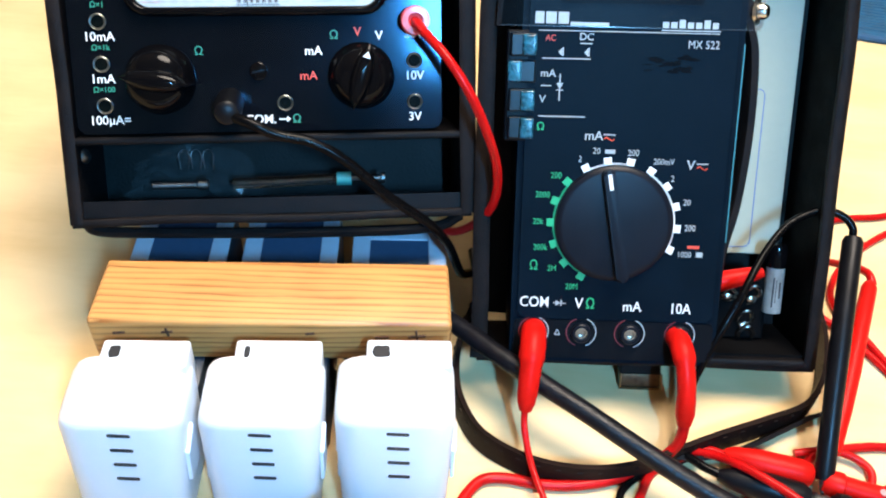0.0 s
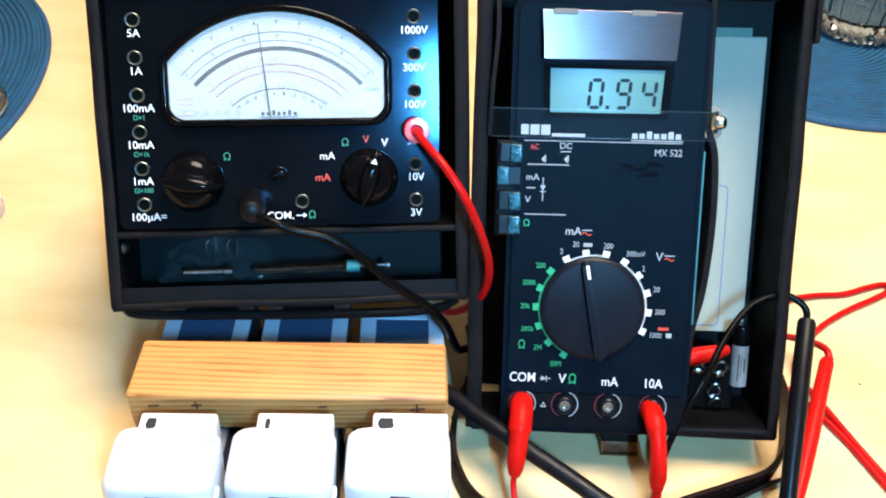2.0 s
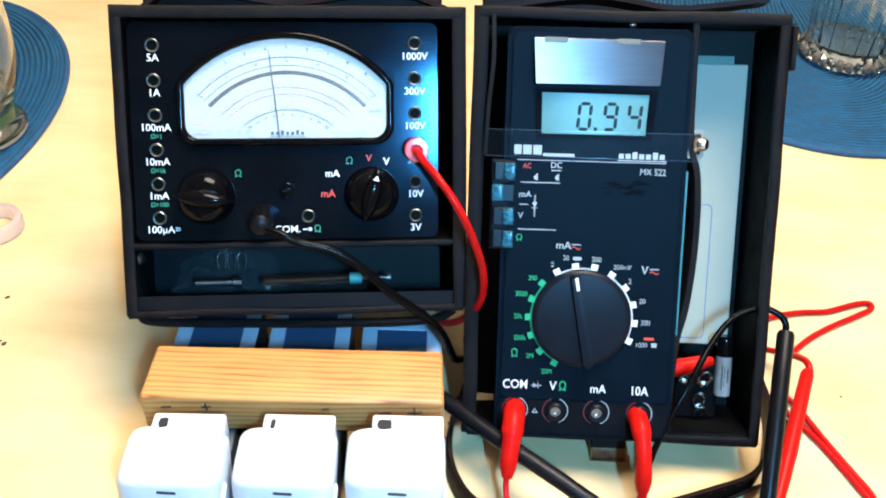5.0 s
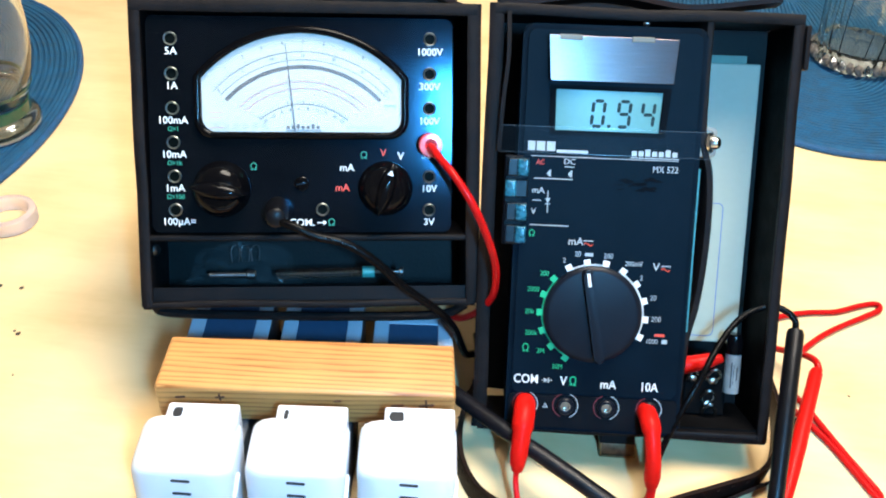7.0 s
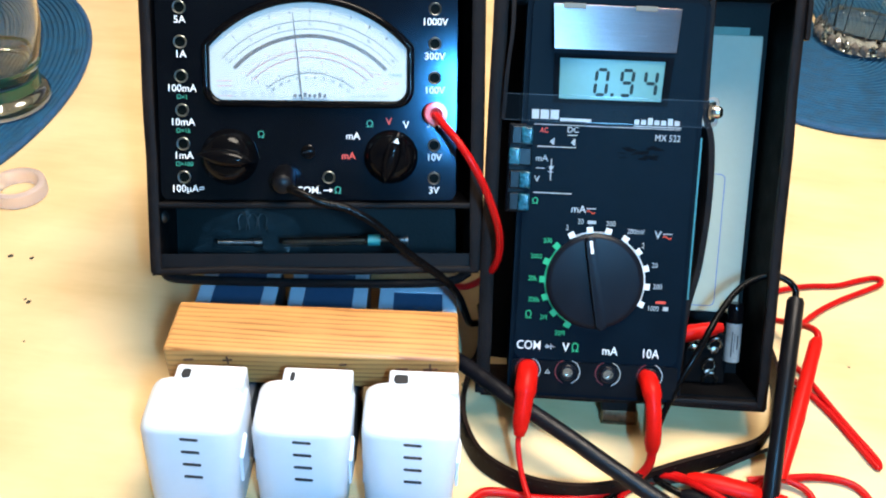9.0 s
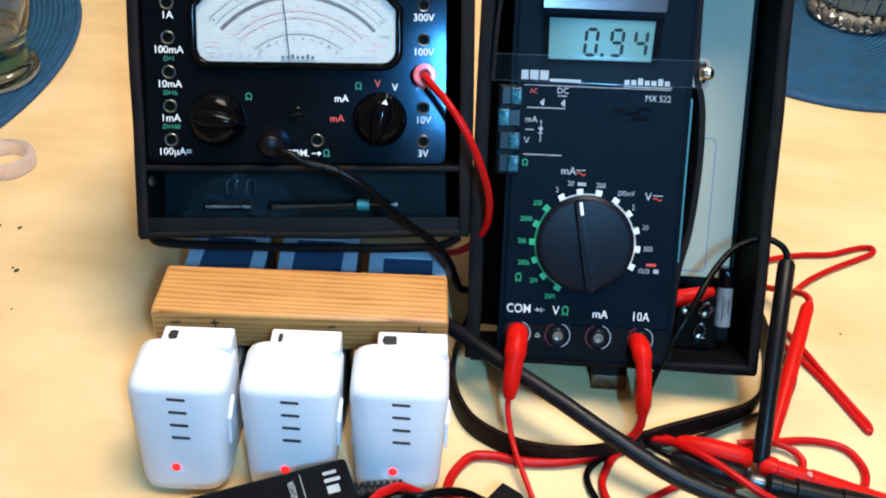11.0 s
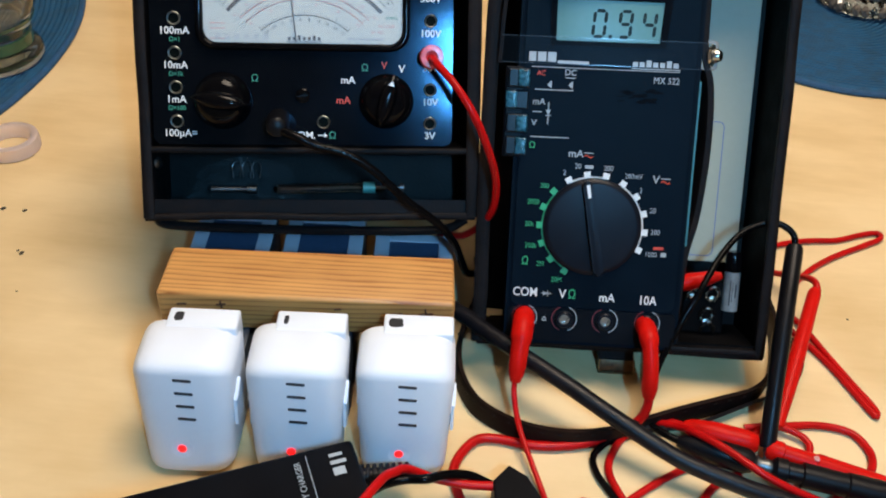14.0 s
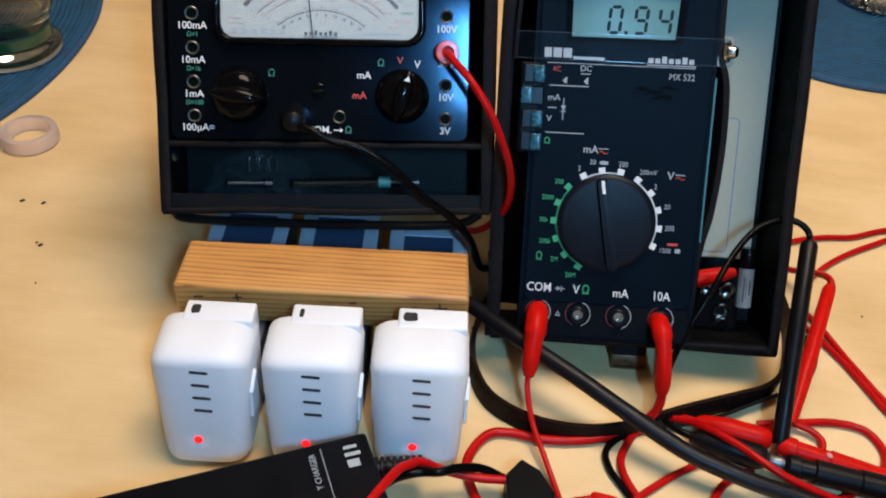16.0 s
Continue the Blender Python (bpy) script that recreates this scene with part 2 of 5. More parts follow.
METER_GLASS = film_material("meter_pane", 0.06, (0.9, 0.95, 1.0))
TAPE = film_material("clear_band", 0.010, (0.07, 0.075, 0.09), 0.3)
# Paler film whose colour stands for the glint along the band.
BAND_GLINT = film_material("clear_band_glint", 0.16, (0.10, 0.13, 0.16), 0.15)
RING_RUBBER = glass_material("translucent_silicone", (0.97, 0.86, 0.83), 0.40, 1.4)
# Red plug end paled to pink: lamp glare put into the colour.
PINK_GLARE = material("glare_pink_plug_face", (0.66, 0.12, 0.15), 0.18, vary=0.3, scale=300, coat=0.8, spec=0.5)
TAN_PLASTIC = material("yellowed_clear_plastic", (0.22, 0.18, 0.12), 0.3, vary=0.2, scale=200)
TEAL_STRIP = material("teal_strip", (0.03, 0.17, 0.19), 0.5, vary=0.2, scale=120)
SMUDGE = material("rubbed_dark_smudge", (0.0012, 0.0022, 0.0040), 0.6, vary=0.3, scale=300, spec=0.04)
BAG = film_material("crumpled_clear_film", 0.03, (0.6, 0.7, 0.72), 0.12)
RING_RUBBER.node_tree.nodes["Principled BSDF"].inputs["Transmission Weight"].default_value = 0.75
DARK_BRONZE = material("dark_bronze", (0.13, 0.075, 0.040), 0.42, metal=0.8, vary=0.4, scale=250)
DARK_RIM = material("tarnished_rim", (0.20, 0.22, 0.21), 0.35, metal=1.0, vary=0.3, scale=300)
SPECK = material("dark_crumb", (0.05, 0.035, 0.02), 0.8, vary=0.3, scale=900)
WALL = material("painted_wall", (0.80, 0.78, 0.73), 0.85, vary=0.05, scale=3, bump=0.1, bump_scale=200)
FLOOR = material("floor_vinyl", (0.22, 0.19, 0.16), 0.5, vary=0.15, scale=4, bump=0.1, bump_scale=150)
RED_GLOW = glow_material("lit_red_led", (1.0, 0.012, 0.012), 1.6)
LAMP_GLOW = glow_material("lamp_diffuser", (1.0, 0.85, 0.65), 3.0)
COOL_GLOW = glow_material("cool_lamp_diffuser", (0.10, 0.5, 1.0), 3.0)
BORE = material("dark_bore", (0.0015, 0.003, 0.0025), 0.5, vary=0.2, spec=0.04)

# ---- mesh helpers (all lengths in millimetres) ----


def part(name, bm, mat, parent=None, label="", matrix=None, smooth=False):
    me = bpy.data.meshes.new(name)
    bmesh.ops.recalc_face_normals(bm, faces=bm.faces)
    for v in bm.verts:
        v.co *= MM
    if smooth:
        for f in bm.faces:
            f.smooth = True
        for e in bm.edges:
            if len(e.link_faces) == 2 and e.calc_face_angle(0) > radians(40):
                e.smooth = False
    bm.to_mesh(me)
    bm.free()
    me.materials.append(mat)
    ob = new(name, me)
    ob.parent = parent
    if matrix is not None:
        ob.matrix_basis = matrix
    if label:
        tagged(ob, label)
    return ob


def thing(name, label, category, matrix=None, group="", kind=""):
    ob = new(name)
    ob.empty_display_size = 0.02
    if matrix is not None:
        ob.matrix_basis = matrix
    return tagged(ob, label, category, group, kind)


def at(x, y, z, rz=0.0, rx=0.0, ry=0.0):
    return pose(x * MM, y * MM, z * MM, rx, ry, rz)


def box(bm, x0, x1, y0, y1, z0, z1, bevel=0.0, seg=2, m=None):
    r = bmesh.ops.create_cube(bm, size=1)
    vs = r["verts"]
    for v in vs:
        v.co = Vector(((x0 + x1) / 2 + v.co.x * (x1 - x0), (y0 + y1) / 2 + v.co.y * (y1 - y0), (z0 + z1) / 2 + v.co.z * (z1 - z0)))
    if bevel:
        es = list({e for v in vs for e in v.link_edges})
        out = bmesh.ops.bevel(bm, geom=es, offset=bevel, segments=seg, profile=0.5, affect="EDGES")
        vs = list({v for f in out["faces"] for v in f.verts} | {v for v in vs if v.is_valid})
    if m is not None:
        for v in vs:
            v.co = m @ v.co
    return bm


def B(*a, **k):
    return box(bmesh.new(), *a, **k)


def prism(bm, pts, z0, z1, bevel=0.0, seg=2):
    """An upright block over an outline."""
    lo = [bm.verts.new((x, y, z0)) for x, y in pts]
    hi = [bm.verts.new((x, y, z1)) for x, y in pts]
    n = len(pts)
    bm.faces.new(lo[::-1])
    top = bm.faces.new(hi)
    for i in range(n):
        bm.faces.new((lo[i], lo[(i + 1) % n], hi[(i + 1) % n], hi[i]))
    if bevel:
        bmesh.ops.bevel(bm, geom=list(top.edges), offset=bevel, segments=seg, profile=0.5, affect="EDGES")
    return bm


def frame_prism(bm, outer, inner, z0, z1):
    """A flat ring between two outlines of the same number of points."""
    n = len(outer)
    a, b = [[bm.verts.new((x, y, z)) for x, y in outer] for z in (z0, z1)]
    c, d = [[bm.verts.new((x, y, z)) for x, y in inner] for z in (z0, z1)]
    for i in range(n):
        j = (i + 1) % n
        bm.faces.new((b[i], b[j], d[j], d[i]))
        bm.faces.new((a[j], a[i], c[i], c[j]))
        bm.faces.new((a[i], a[j], b[j], b[i]))
        bm.faces.new((c[j], c[i], d[i], d[j]))
    return bm


def round_rect(x0, x1, y0, y1, r, seg=5):
    pts = []
    for cx, cy, a0 in ((x1 - r, y1 - r, 0), (x0 + r, y1 - r, 90), (x0 + r, y0 + r, 180), (x1 - r, y0 + r, 270)):
        for i in range(seg + 1):
            a = radians(a0 + 90 * i / seg)
            pts.append((cx + r * math.cos(a), cy + r * math.sin(a)))
    return pts


def lathe(bm, prof, seg=32, x=0, y=0, a0=0.0):
    """Turn (radius, height) pairs round z."""
    rings = []
    for r, z in prof:
        if r < 1e-6:
            rings.append([bm.verts.new((x, y, z))] * seg)
        else:
            rings.append([bm.verts.new((x + r * math.cos(2 * math.pi * i / seg + a0), y + r * math.sin(2 * math.pi * i / seg + a0), z)) for i in range(seg)])
    for p, q in zip(rings, rings[1:]):
        for i in range(seg):
            j = (i + 1) % seg
            vs = []
            for v in (p[i], p[j], q[j], q[i]):
                if v not in vs:
                    vs.append(v)
            if len(vs) > 2:
                bm.faces.new(vs)
    for ring, r in ((rings[0], prof[0][0]), (rings[-1], prof[-1][0])):
        if r > 1e-6 and prof[0] != prof[-1]:
            bm.faces.new(ring)
    return bm


def spline(pts, step=6):
    """Catmull-Rom through the points."""
    P = [Vector(p) for p in pts]
    P = [P[0] * 2 - P[1]] + P + [P[-1] * 2 - P[-2]]
    out = []
    for i in range(1, len(P) - 2):
        a, b, c, d = P[i - 1:i + 3]
        for k in range(step):
            t = k / step
            out.append(0.5 * ((2 * b) + (c - a) * t + (2 * a - 5 * b + 4 * c - d) * t * t + (3 * b - a - 3 * c + d) * t ** 3))
    out.append(P[-2])
    return out


def sweep(bm, pts, section, closed=False, up=None):
    """Carry a section (list of (a, b)) along the points; section may be a function of 0..1. With up, its b axis stays near up."""
    n = len(pts)
    rings = []
    side = None
    for i, p in enumerate(pts):
        t = (pts[min(i + 1, n - 1)] - pts[max(i - 1, 0)]).normalized()
        if up is not None:
            side = t.cross(up).normalized()
        elif side is None:
            side = t.cross(Vector((0.1, 0.2, 1))).normalized()
        else:
            side = (side - t * side.dot(t)).normalized()
        over = side.cross(t).normalized()
        sec = section(i / (n - 1)) if callable(section) else section
        rings.append([bm.verts.new(p + side * a + over * b) for a, b in sec])
    for p, q in zip(rings, rings[1:]):
        k = len(p)
        for i in range(k):
            bm.faces.new((p[i], p[(i + 1) % k], q[(i + 1) % k], q[i]))
    bm.faces.new(rings[0][::-1])
    bm.faces.new(rings[-1])
    return bm


def circle(r, seg=10):
    return [(r * math.cos(2 * math.pi * i / seg), r * math.sin(2 * math.pi * i / seg)) for i in range(seg)]


def tube(pts, r, seg=10, step=6, wobble=0.0):
    bm = bmesh.new()
    line = spline(pts, step)
    if wobble:
        line = [p + Vector(noise.noise_vector(p * 0.05)) * wobble for p in line]
    return sweep(bm, line, circle(r, seg))


def rod(bm, a, b, prof, seg=16):
    """Turned along a line: prof of (part of the way, radius)."""
    a, b = Vector(a), Vector(b)
    pts = [a.lerp(b, k) for k, _ in prof]
    t = (b - a).normalized()
    side = t.cross(Vector((0.13, 0.2, 1))).normalized()
    over = side.cross(t)
    rings = [[bm.verts.new(p + side * x + over * y) for x, y in circle(r, seg)] for p, (_, r) in zip(pts, prof)]
    for p, q in zip(rings, rings[1:]):
        for i in range(seg):
            bm.faces.new((p[i], p[(i + 1) % seg], q[(i + 1) % seg], q[i]))
    bm.faces.new(rings[0][::-1])
    bm.faces.new(rings[-1])
    return bm


def lettering(body, x, y, cap, mat, parent, z=0.15, align="CENTER", turn=0.0, weight=0.0, wide=1.0, name="lettering"):
    """Printed characters whose capitals are cap mm high, centred on y."""
    c = bpy.data.curves.new(name, "FONT")
    c.body, c.size, c.align_x, c.align_y = body, cap / 0.70, align, "CENTER"
    c.extrude, c.offset, c.resolution_u = 0.03, weight * 9, 3
    tmp = bpy.data.objects.new("tmp", c)
    me = bpy.data.meshes.new_from_object(tmp)
    bpy.data.objects.remove(tmp)
    bpy.data.curves.remove(c)
    me.transform(Matrix.Diagonal((wide * MM, MM, MM, 1)))
    me.materials.clear()
    me.materials.append(mat)
    ob = new(name, me)
    ob.parent = parent
    ob.matrix_basis = at(x, y, z, turn)
    return ob


def bar(x0, x1, y0, y1, mat, parent, z=0.0, h=0.25, name="print_bar", turn=0.0):
    cx, cy = (x0 + x1) / 2, (y0 + y1) / 2
    return part(name, B(x0 - cx, x1 - cx, y0 - cy, y1 - cy, 0, h), mat, parent, matrix=at(cx, cy, z, turn))


def random_at(k, salt):
    """A repeatable number from 0 to 1."""
    return (math.sin(k * 12.9898 + salt * 78.233) * 43758.5453) % 1.0


def leaning(x, y, z, yaw, lean, spin=0.0):
    """The pose of a front that leans back: local x across, y up the front, z out of it."""
    return at(x, y, z) @ pose(0, 0, 0, 0, 0, yaw) @ pose(0, 0, 0, 90 - lean) @ pose(0, 0, 0, 0, 0, spin)


def placed(m, pts):
    """Local millimetres of a pose, in the world's millimetres."""
    return [m @ (Vector(p) * MM) / MM for p in pts]

# ---- the room and the table ----
floor = tagged(part("floor", B(-2000, 2000, -2200, 1800, -800, -750), FLOOR), "grey brown vinyl floor of the room", "floor", kind="structure")
ceiling = tagged(part("ceiling", B(-2000, 2000, -2200, 1800, 1700, 1750), WALL), "plain off-white painted ceiling", "ceiling", kind="structure")
for wname, a in (("wall_north", (-2000, 2000, 1800, 1900)), ("wall_south", (-2000, 2000, -2300, -2200)), ("wall_east", (2000, 2100, -2300, 1900)), ("wall_west", (-2100, -2000, -2300, 1900))):
    tagged(part(wname, B(*a, -800, 1750), WALL), "plain off-white painted wall", "wall", kind="structure")

table = thing("table", "pale birch veneer table top with satin varnish", "table", at(0, 0, 0))
part("tabletop", B(-950, 950, -420, 880, -28, 0, bevel=4), TABLE, table)
for lx, ly in ((-880, -360), (880, -360), (-880, 820), (880, 820)):
    part("leg", B(lx - 28, lx + 28, ly - 28, ly + 28, -750, -28, bevel=4), TABLE, table)

lamp = thing("ceiling_lamp", "round warm white ceiling lamp, lit", "lamp", at(170, 100, 1450))
part("shade", lathe(bmesh.new(), [(60, 40), (365, 0), (365, -14), (358, -14), (355, -2), (60, 30)]), WHITE_PLASTIC, lamp, smooth=True)
part("diffuser", lathe(bmesh.new(), [(0, -2), (350, -2), (350, 2), (0, 2)]), LAMP_GLOW, lamp)
part("rod", lathe(bmesh.new(), [(8, 30), (8, 250)], 12), STEEL, lamp)

# Made-up lamp body round the unseen cool source; no such lamp is known.
GLARE_POSE = look((0.078, -0.484, 0.480), (-0.05, 0.05, 0.08))
desk = thing("glare_lamp", "unseen cool upright lamp added as the source of the glare, lit", "lamp", GLARE_POSE)
part("housing", B(-14, 14, -53, 53, 8, 30, bevel=5, seg=3), WHITE_PLASTIC, desk, smooth=True)
part("diffuser", B(-9, 9, -47, 47, 5, 8), COOL_GLOW, desk)
part("arm", tube([(78, -500, 493), (150, -540, 440), (300, -580, 300), (330, -600, 0), (340, -620, -750)], 9), STEEL, desk, matrix=GLARE_POSE.inverted())


def placemat(x, y, a, b, turn):
    mat = thing("placemat", "oval blue placemat of coiled woven cord", "placemat", at(x, y, 0, turn), group="placemats on the table")
    bm, n = bmesh.new(), int((a - 7) / 4.2)
    pts = []
    for k in range(n * 84 + 1):
        f = k / 84
        ang = 2 * math.pi * f
        ra = 2 + (a - 9) * f / n
        rb = b - a + ra
        pts.append(Vector((ra * math.cos(ang), rb * math.sin(ang), 2.2 + 0.25 * math.sin(ang * 9 + f))))
    sweep(bm, pts, circle(2.15, 6), up=Vector((0, 0, 1)))
    part("coiled_cord", bm, MAT_BLUE, mat, smooth=True)
    for inset in (5.4, 8.4):
        ring_p = [Vector(((a - inset) * math.cos(q * math.pi / 60), (b - inset) * math.sin(q * math.pi / 60), 2.1)) for q in range(121)]
        part("outer_cord", sweep(bmesh.new(), ring_p, circle(2.1, 7), up=Vector((0, 0, 1))), MAT_BLUE, mat, smooth=True)
    rim = [Vector(((a - 1.5) * math.cos(q * math.pi / 60), (b - 1.5) * math.sin(q * math.pi / 60), 2.2)) for q in range(121)]
    part("edge_cord", sweep(bmesh.new(), rim, circle(2.4, 8), up=Vector((0, 0, 1))), MAT_EDGE, mat, smooth=True)
    return mat


placemat(-535, 252, 170, 233, 0)
placemat(240, 547, 170, 233, 0)


def beer_glass(x, y):
    g = thing("beer_glass", "clear footed beer glass with green painted bands", "glass", at(x, y, 4.5))
    prof = [(0, 0), (33, 0), (35.5, 3), (35.5, 7), (33.5, 11), (30, 14), (28.6, 18), (29.5, 23), (33, 31), (37.5, 44), (40, 60), (40.5, 78), (38, 120), (35, 165), (33.4, 165), (36.4, 120), (38.8, 78), (38.2, 62), (35, 46), (29, 33), (20, 29), (0, 28)]
    part("bowl", lathe(bmesh.new(), prof, 48), CLEAR, g, smooth=True)
    part("green_band", lathe(bmesh.new(), [(29.6, 13.5), (30.6, 13.5), (30.2, 21), (29.2, 21.5), (29.6, 13.5)], 48), GREEN_GLASS, g, smooth=True)
    part("green_line", lathe(bmesh.new(), [(33.2, 31), (33.8, 31), (34.9, 34), (34.3, 34), (33.2, 31)], 48), GREEN_GLASS, g, smooth=True)
    return g


beer_glass(-408, 252)


def crystal_jar(x, y):
    j = thing("crystal_jar", "cut crystal glass with fluted sides and faceted foot", "glass", at(x, y, 4.5))
    bm = bmesh.new()
    seg, rings = 40, []
    for r, z in ((30, 0), (36, 2), (37, 10), (35, 16), (37, 40), (39, 90), (37, 90), (35, 40), (32, 18), (0.01, 16)):
        ring = []
        for i in range(seg):
            k = 1.0 if r < 1 else 1 + (0.035 if i % 2 else -0.02)
            ring.append(bm.verts.new((r * k * math.cos(2 * math.pi * i / seg), r * k * math.sin(2 * math.pi * i / seg), z)))
        rings.append(ring)
    for p, q in zip(rings, rings[1:]):
        for i in range(seg):
            bm.faces.new((p[i], p[(i + 1) % seg], q[(i + 1) % seg], q[i]))
    bm.faces.new(rings[0][::-1])
    bm.faces.new(rings[-1])
    part("fluted_body", bm, CLEAR, j)
    for i in range(32):
        a = 2 * math.pi * i / 32
        bm = bmesh.new()
        bmesh.ops.create_icosphere(bm, subdivisions=1, radius=4.1)
        for v in bm.verts:
            v.co.z *= 1.5
        part("faceted_bead", bm, FACET if i % 3 else CLEAR, j, matrix=at(37.5 * math.cos(a), 37.5 * math.sin(a), 7.5, math.degrees(a), 18))
    return j


crystal_jar(270, 478)

ring = thing("silicone_ring", "translucent pinkish white silicone ring lying on the table", "ring", at(-347, 148, 0, 20))
part("band", lathe(bmesh.new(), [(12.4, 1.0), (13.0, 0.2), (16.6, 0), (17.8, 1.0), (18.0, 5.0), (17.4, 9.0), (16.2, 9.8), (13.6, 9.6), (12.7, 8.4), (12.2, 5.0), (12.4, 1.0)], 48), RING_RUBBER, ring, smooth=True)

for cx, cy, s in ((-324, 87, 1.3), (-311, 87, 1.1), (-296, 50, 1.2), (-299, 52, 0.7), (160, 62, 0.6), (-285, 20, 0.5)):
    bm = bmesh.new()
    bmesh.ops.create_icosphere(bm, subdivisions=1, radius=s)
    for v in bm.verts:
        v.co.x *= 1.5
        v.co.z = v.co.z * 0.5 + s * 0.45
    tagged(part("crumb", bm, SPECK, matrix=at(cx, cy, 0, cx)), "tiny dark brown crumb lying on the table", "crumb", group="crumbs on the table")

# ---- analogue meter in its case ----


def rim(x0, y0, x1, y1, z, w, h, parent):
    """A leather binding along a case's mouth, slightly bowed and uneven."""
    a, b = Vector((x0, y0, z)), Vector((x1, y1, z))
    pts = []
    for k in range(9):
        q = a.lerp(b, k / 8)
        pts.append(q + Vector(noise.noise_vector(q * 0.021)) * 1.1)
    sec = [(-w / 2, -h / 2), (-w * 0.3, -h * 0.62), (w * 0.3, -h * 0.62), (w / 2, -h / 2), (w / 2, h * 0.3), (w * 0.3, h / 2), (-w * 0.3, h / 2), (-w / 2, h * 0.3)]
    return part("rim_binding", sweep(bmesh.new(), spline(pts, 4), sec, up=Vector((0, 0, 1))), LEATHER_EDGE, parent, smooth=True)


LM = leaning(-72.0, 55.5, 104.4, 8.7, 30.0)

lcase = thing("meter_case", "worn black leatherette meter case, lid folded behind", "case", LM)
part("back_panel", B(-135, 22, -46, 95.5, -78, -74, bevel=1), LEATHER, lcase)
part("side_panel", B(-135, -131.5, -46, 95.5, -74, 3, bevel=1.2), LEATHER, lcase)
part("side_panel", B(18.5, 22, -46, 95.5, -74, 3, bevel=1.2), LEATHER, lcase)
part("top_panel", B(-131.5, 18.5, 92, 95.5, -74, 3, bevel=1.2), LEATHER, lcase)
part("bottom_panel", B(-131.5, 18.5, -46, -43, -74, 1, bevel=1.2), LEATHER, lcase)
part("shelf", B(-131.5, 18.5, -14.5, -11.5, -60, 2, bevel=1), LEATHER, lcase)
part("bin_back", B(-131.5, 18.5, -43, -14.5, -44, -41), LINING, lcase)
bm = bmesh.new()
prism(bm, [(-43, -24), (-36.5, 0.5), (-43, 0.8)], -131.5, 18.5)
part("front_lip", bm, LEATHER, lcase, matrix=Matrix(((0, 0, 1, 0), (1, 0, 0, 0), (0, 1, 0, 0), (0, 0, 0, 1))))
rim(-133.2, -45, -133.2, 96, 2.0, 5.0, 2.6, lcase)
rim(20.8, -45, 20.8, 96, 2.0, 6.4, 2.6, lcase)
rim(-135, 93.4, 22, 93.4, 2.4, 5.4, 2.6, lcase)
rim(-135, -44.8, 22, -44.8, 1.6, 3.2, 2.6, lcase)
part("rolled_hem", tube([(-130, -45, 0), (-124, -49, -2), (-90, -51, -4), (-40, -52, -3), (5, -51.5, -3), (18, -46, -1)], 2.2, 8), LEATHER, lcase, smooth=True)
part("lid", B(-136, 23, -150, 0, -9, 0, bevel=2), LEATHER, lcase, "folded case lid propping it up", matrix=at(0, 96, -80) @ pose(0, 0, 0, 45))
part("lid_flap", B(-130, 16, 92, 106, -40, -36, bevel=1.5), STRAP, lcase, matrix=at(0, 0, 0))
part("carry_strap", sweep(bmesh.new(), spline([(-128, 98, -30), (-110, 107, -32), (-60, 101, -40), (-10, 106, -34), (18, 98, -30)]), [(-9, -1), (9, -1), (9, 1), (-9, 1)], up=Vector((0, 1, 0))), STRAP, lcase)

am = thing("analogue_multimeter", "glossy black analogue multimeter with white scale card", "multimeter", LM)
part("housing", B(-128, 9, -9, 88, -55, -4, bevel=2), PANEL_BLACK, am)
panel = part("front_panel", prism(bmesh.new(), round_rect(-129.5, 10.5, -10.5, 89, 3.5, 9), -4, 0, bevel=0.35), PANEL_BLACK, am)


def jack(x, y, parent, ring=DARK_RIM, r=3.1, depth=2.4):
    j = part("socket", lathe(bmesh.new(), [(r, 0), (r, depth * 0.4), (r - 0.3, depth * 0.5), (2.5, depth * 0.45), (2.3, 0.1), (0, 0.1)], 20), ring, parent, matrix=at(x, y, 0), smooth=True)
    part("bore", lathe(bmesh.new(), [(2.35, 0.0), (2.35, 0.4), (1.2, 0.4), (1.0, 0.2), (0, 0.2)], 14), BORE, j)
    return j


for i, (txt, sub) in enumerate((("5A", ""), ("1A", ""), ("100mA", "Ω×1"), ("10mA", "Ω×1k"), ("1mA", "Ω×100"), ("100µA=", ""))):
    y = 78.6 - 15.66 * i
    jack(-118.5, y, panel)
    lettering(txt, -118.5 + (1.5 if "=" in txt else 0), y - 5.6, 3.3, WHITE_INK, panel, weight=0.007)
    if sub:
        lettering(sub, -118.3, y - 9.6, 2.0, TEAL_INK, panel, weight=0.01)
for i, txt in enumerate(("1000V", "300V", "100V", "30V", "10V", "3V")):
    y = 79.6 - 15.9 * i
    jack(-0.1, y, panel)
    lettering(txt, -0.1, y - 5.9, 3.3, WHITE_INK, panel, weight=0.007)
jack(-50.5, 0.4, panel)
jack(-71.4, 1.0, panel)
lettering("COM.", -60.2, -5.9, 3.3, WHITE_INK, panel, weight=0.007)
bar(-53.2, -50, -6.1, -5.6, WHITE_INK, panel)
part("arrow_head", prism(bmesh.new(), [(-50.2, -7), (-48.6, -5.85), (-50.2, -4.7)], 0, 0.2), WHITE_INK, panel)
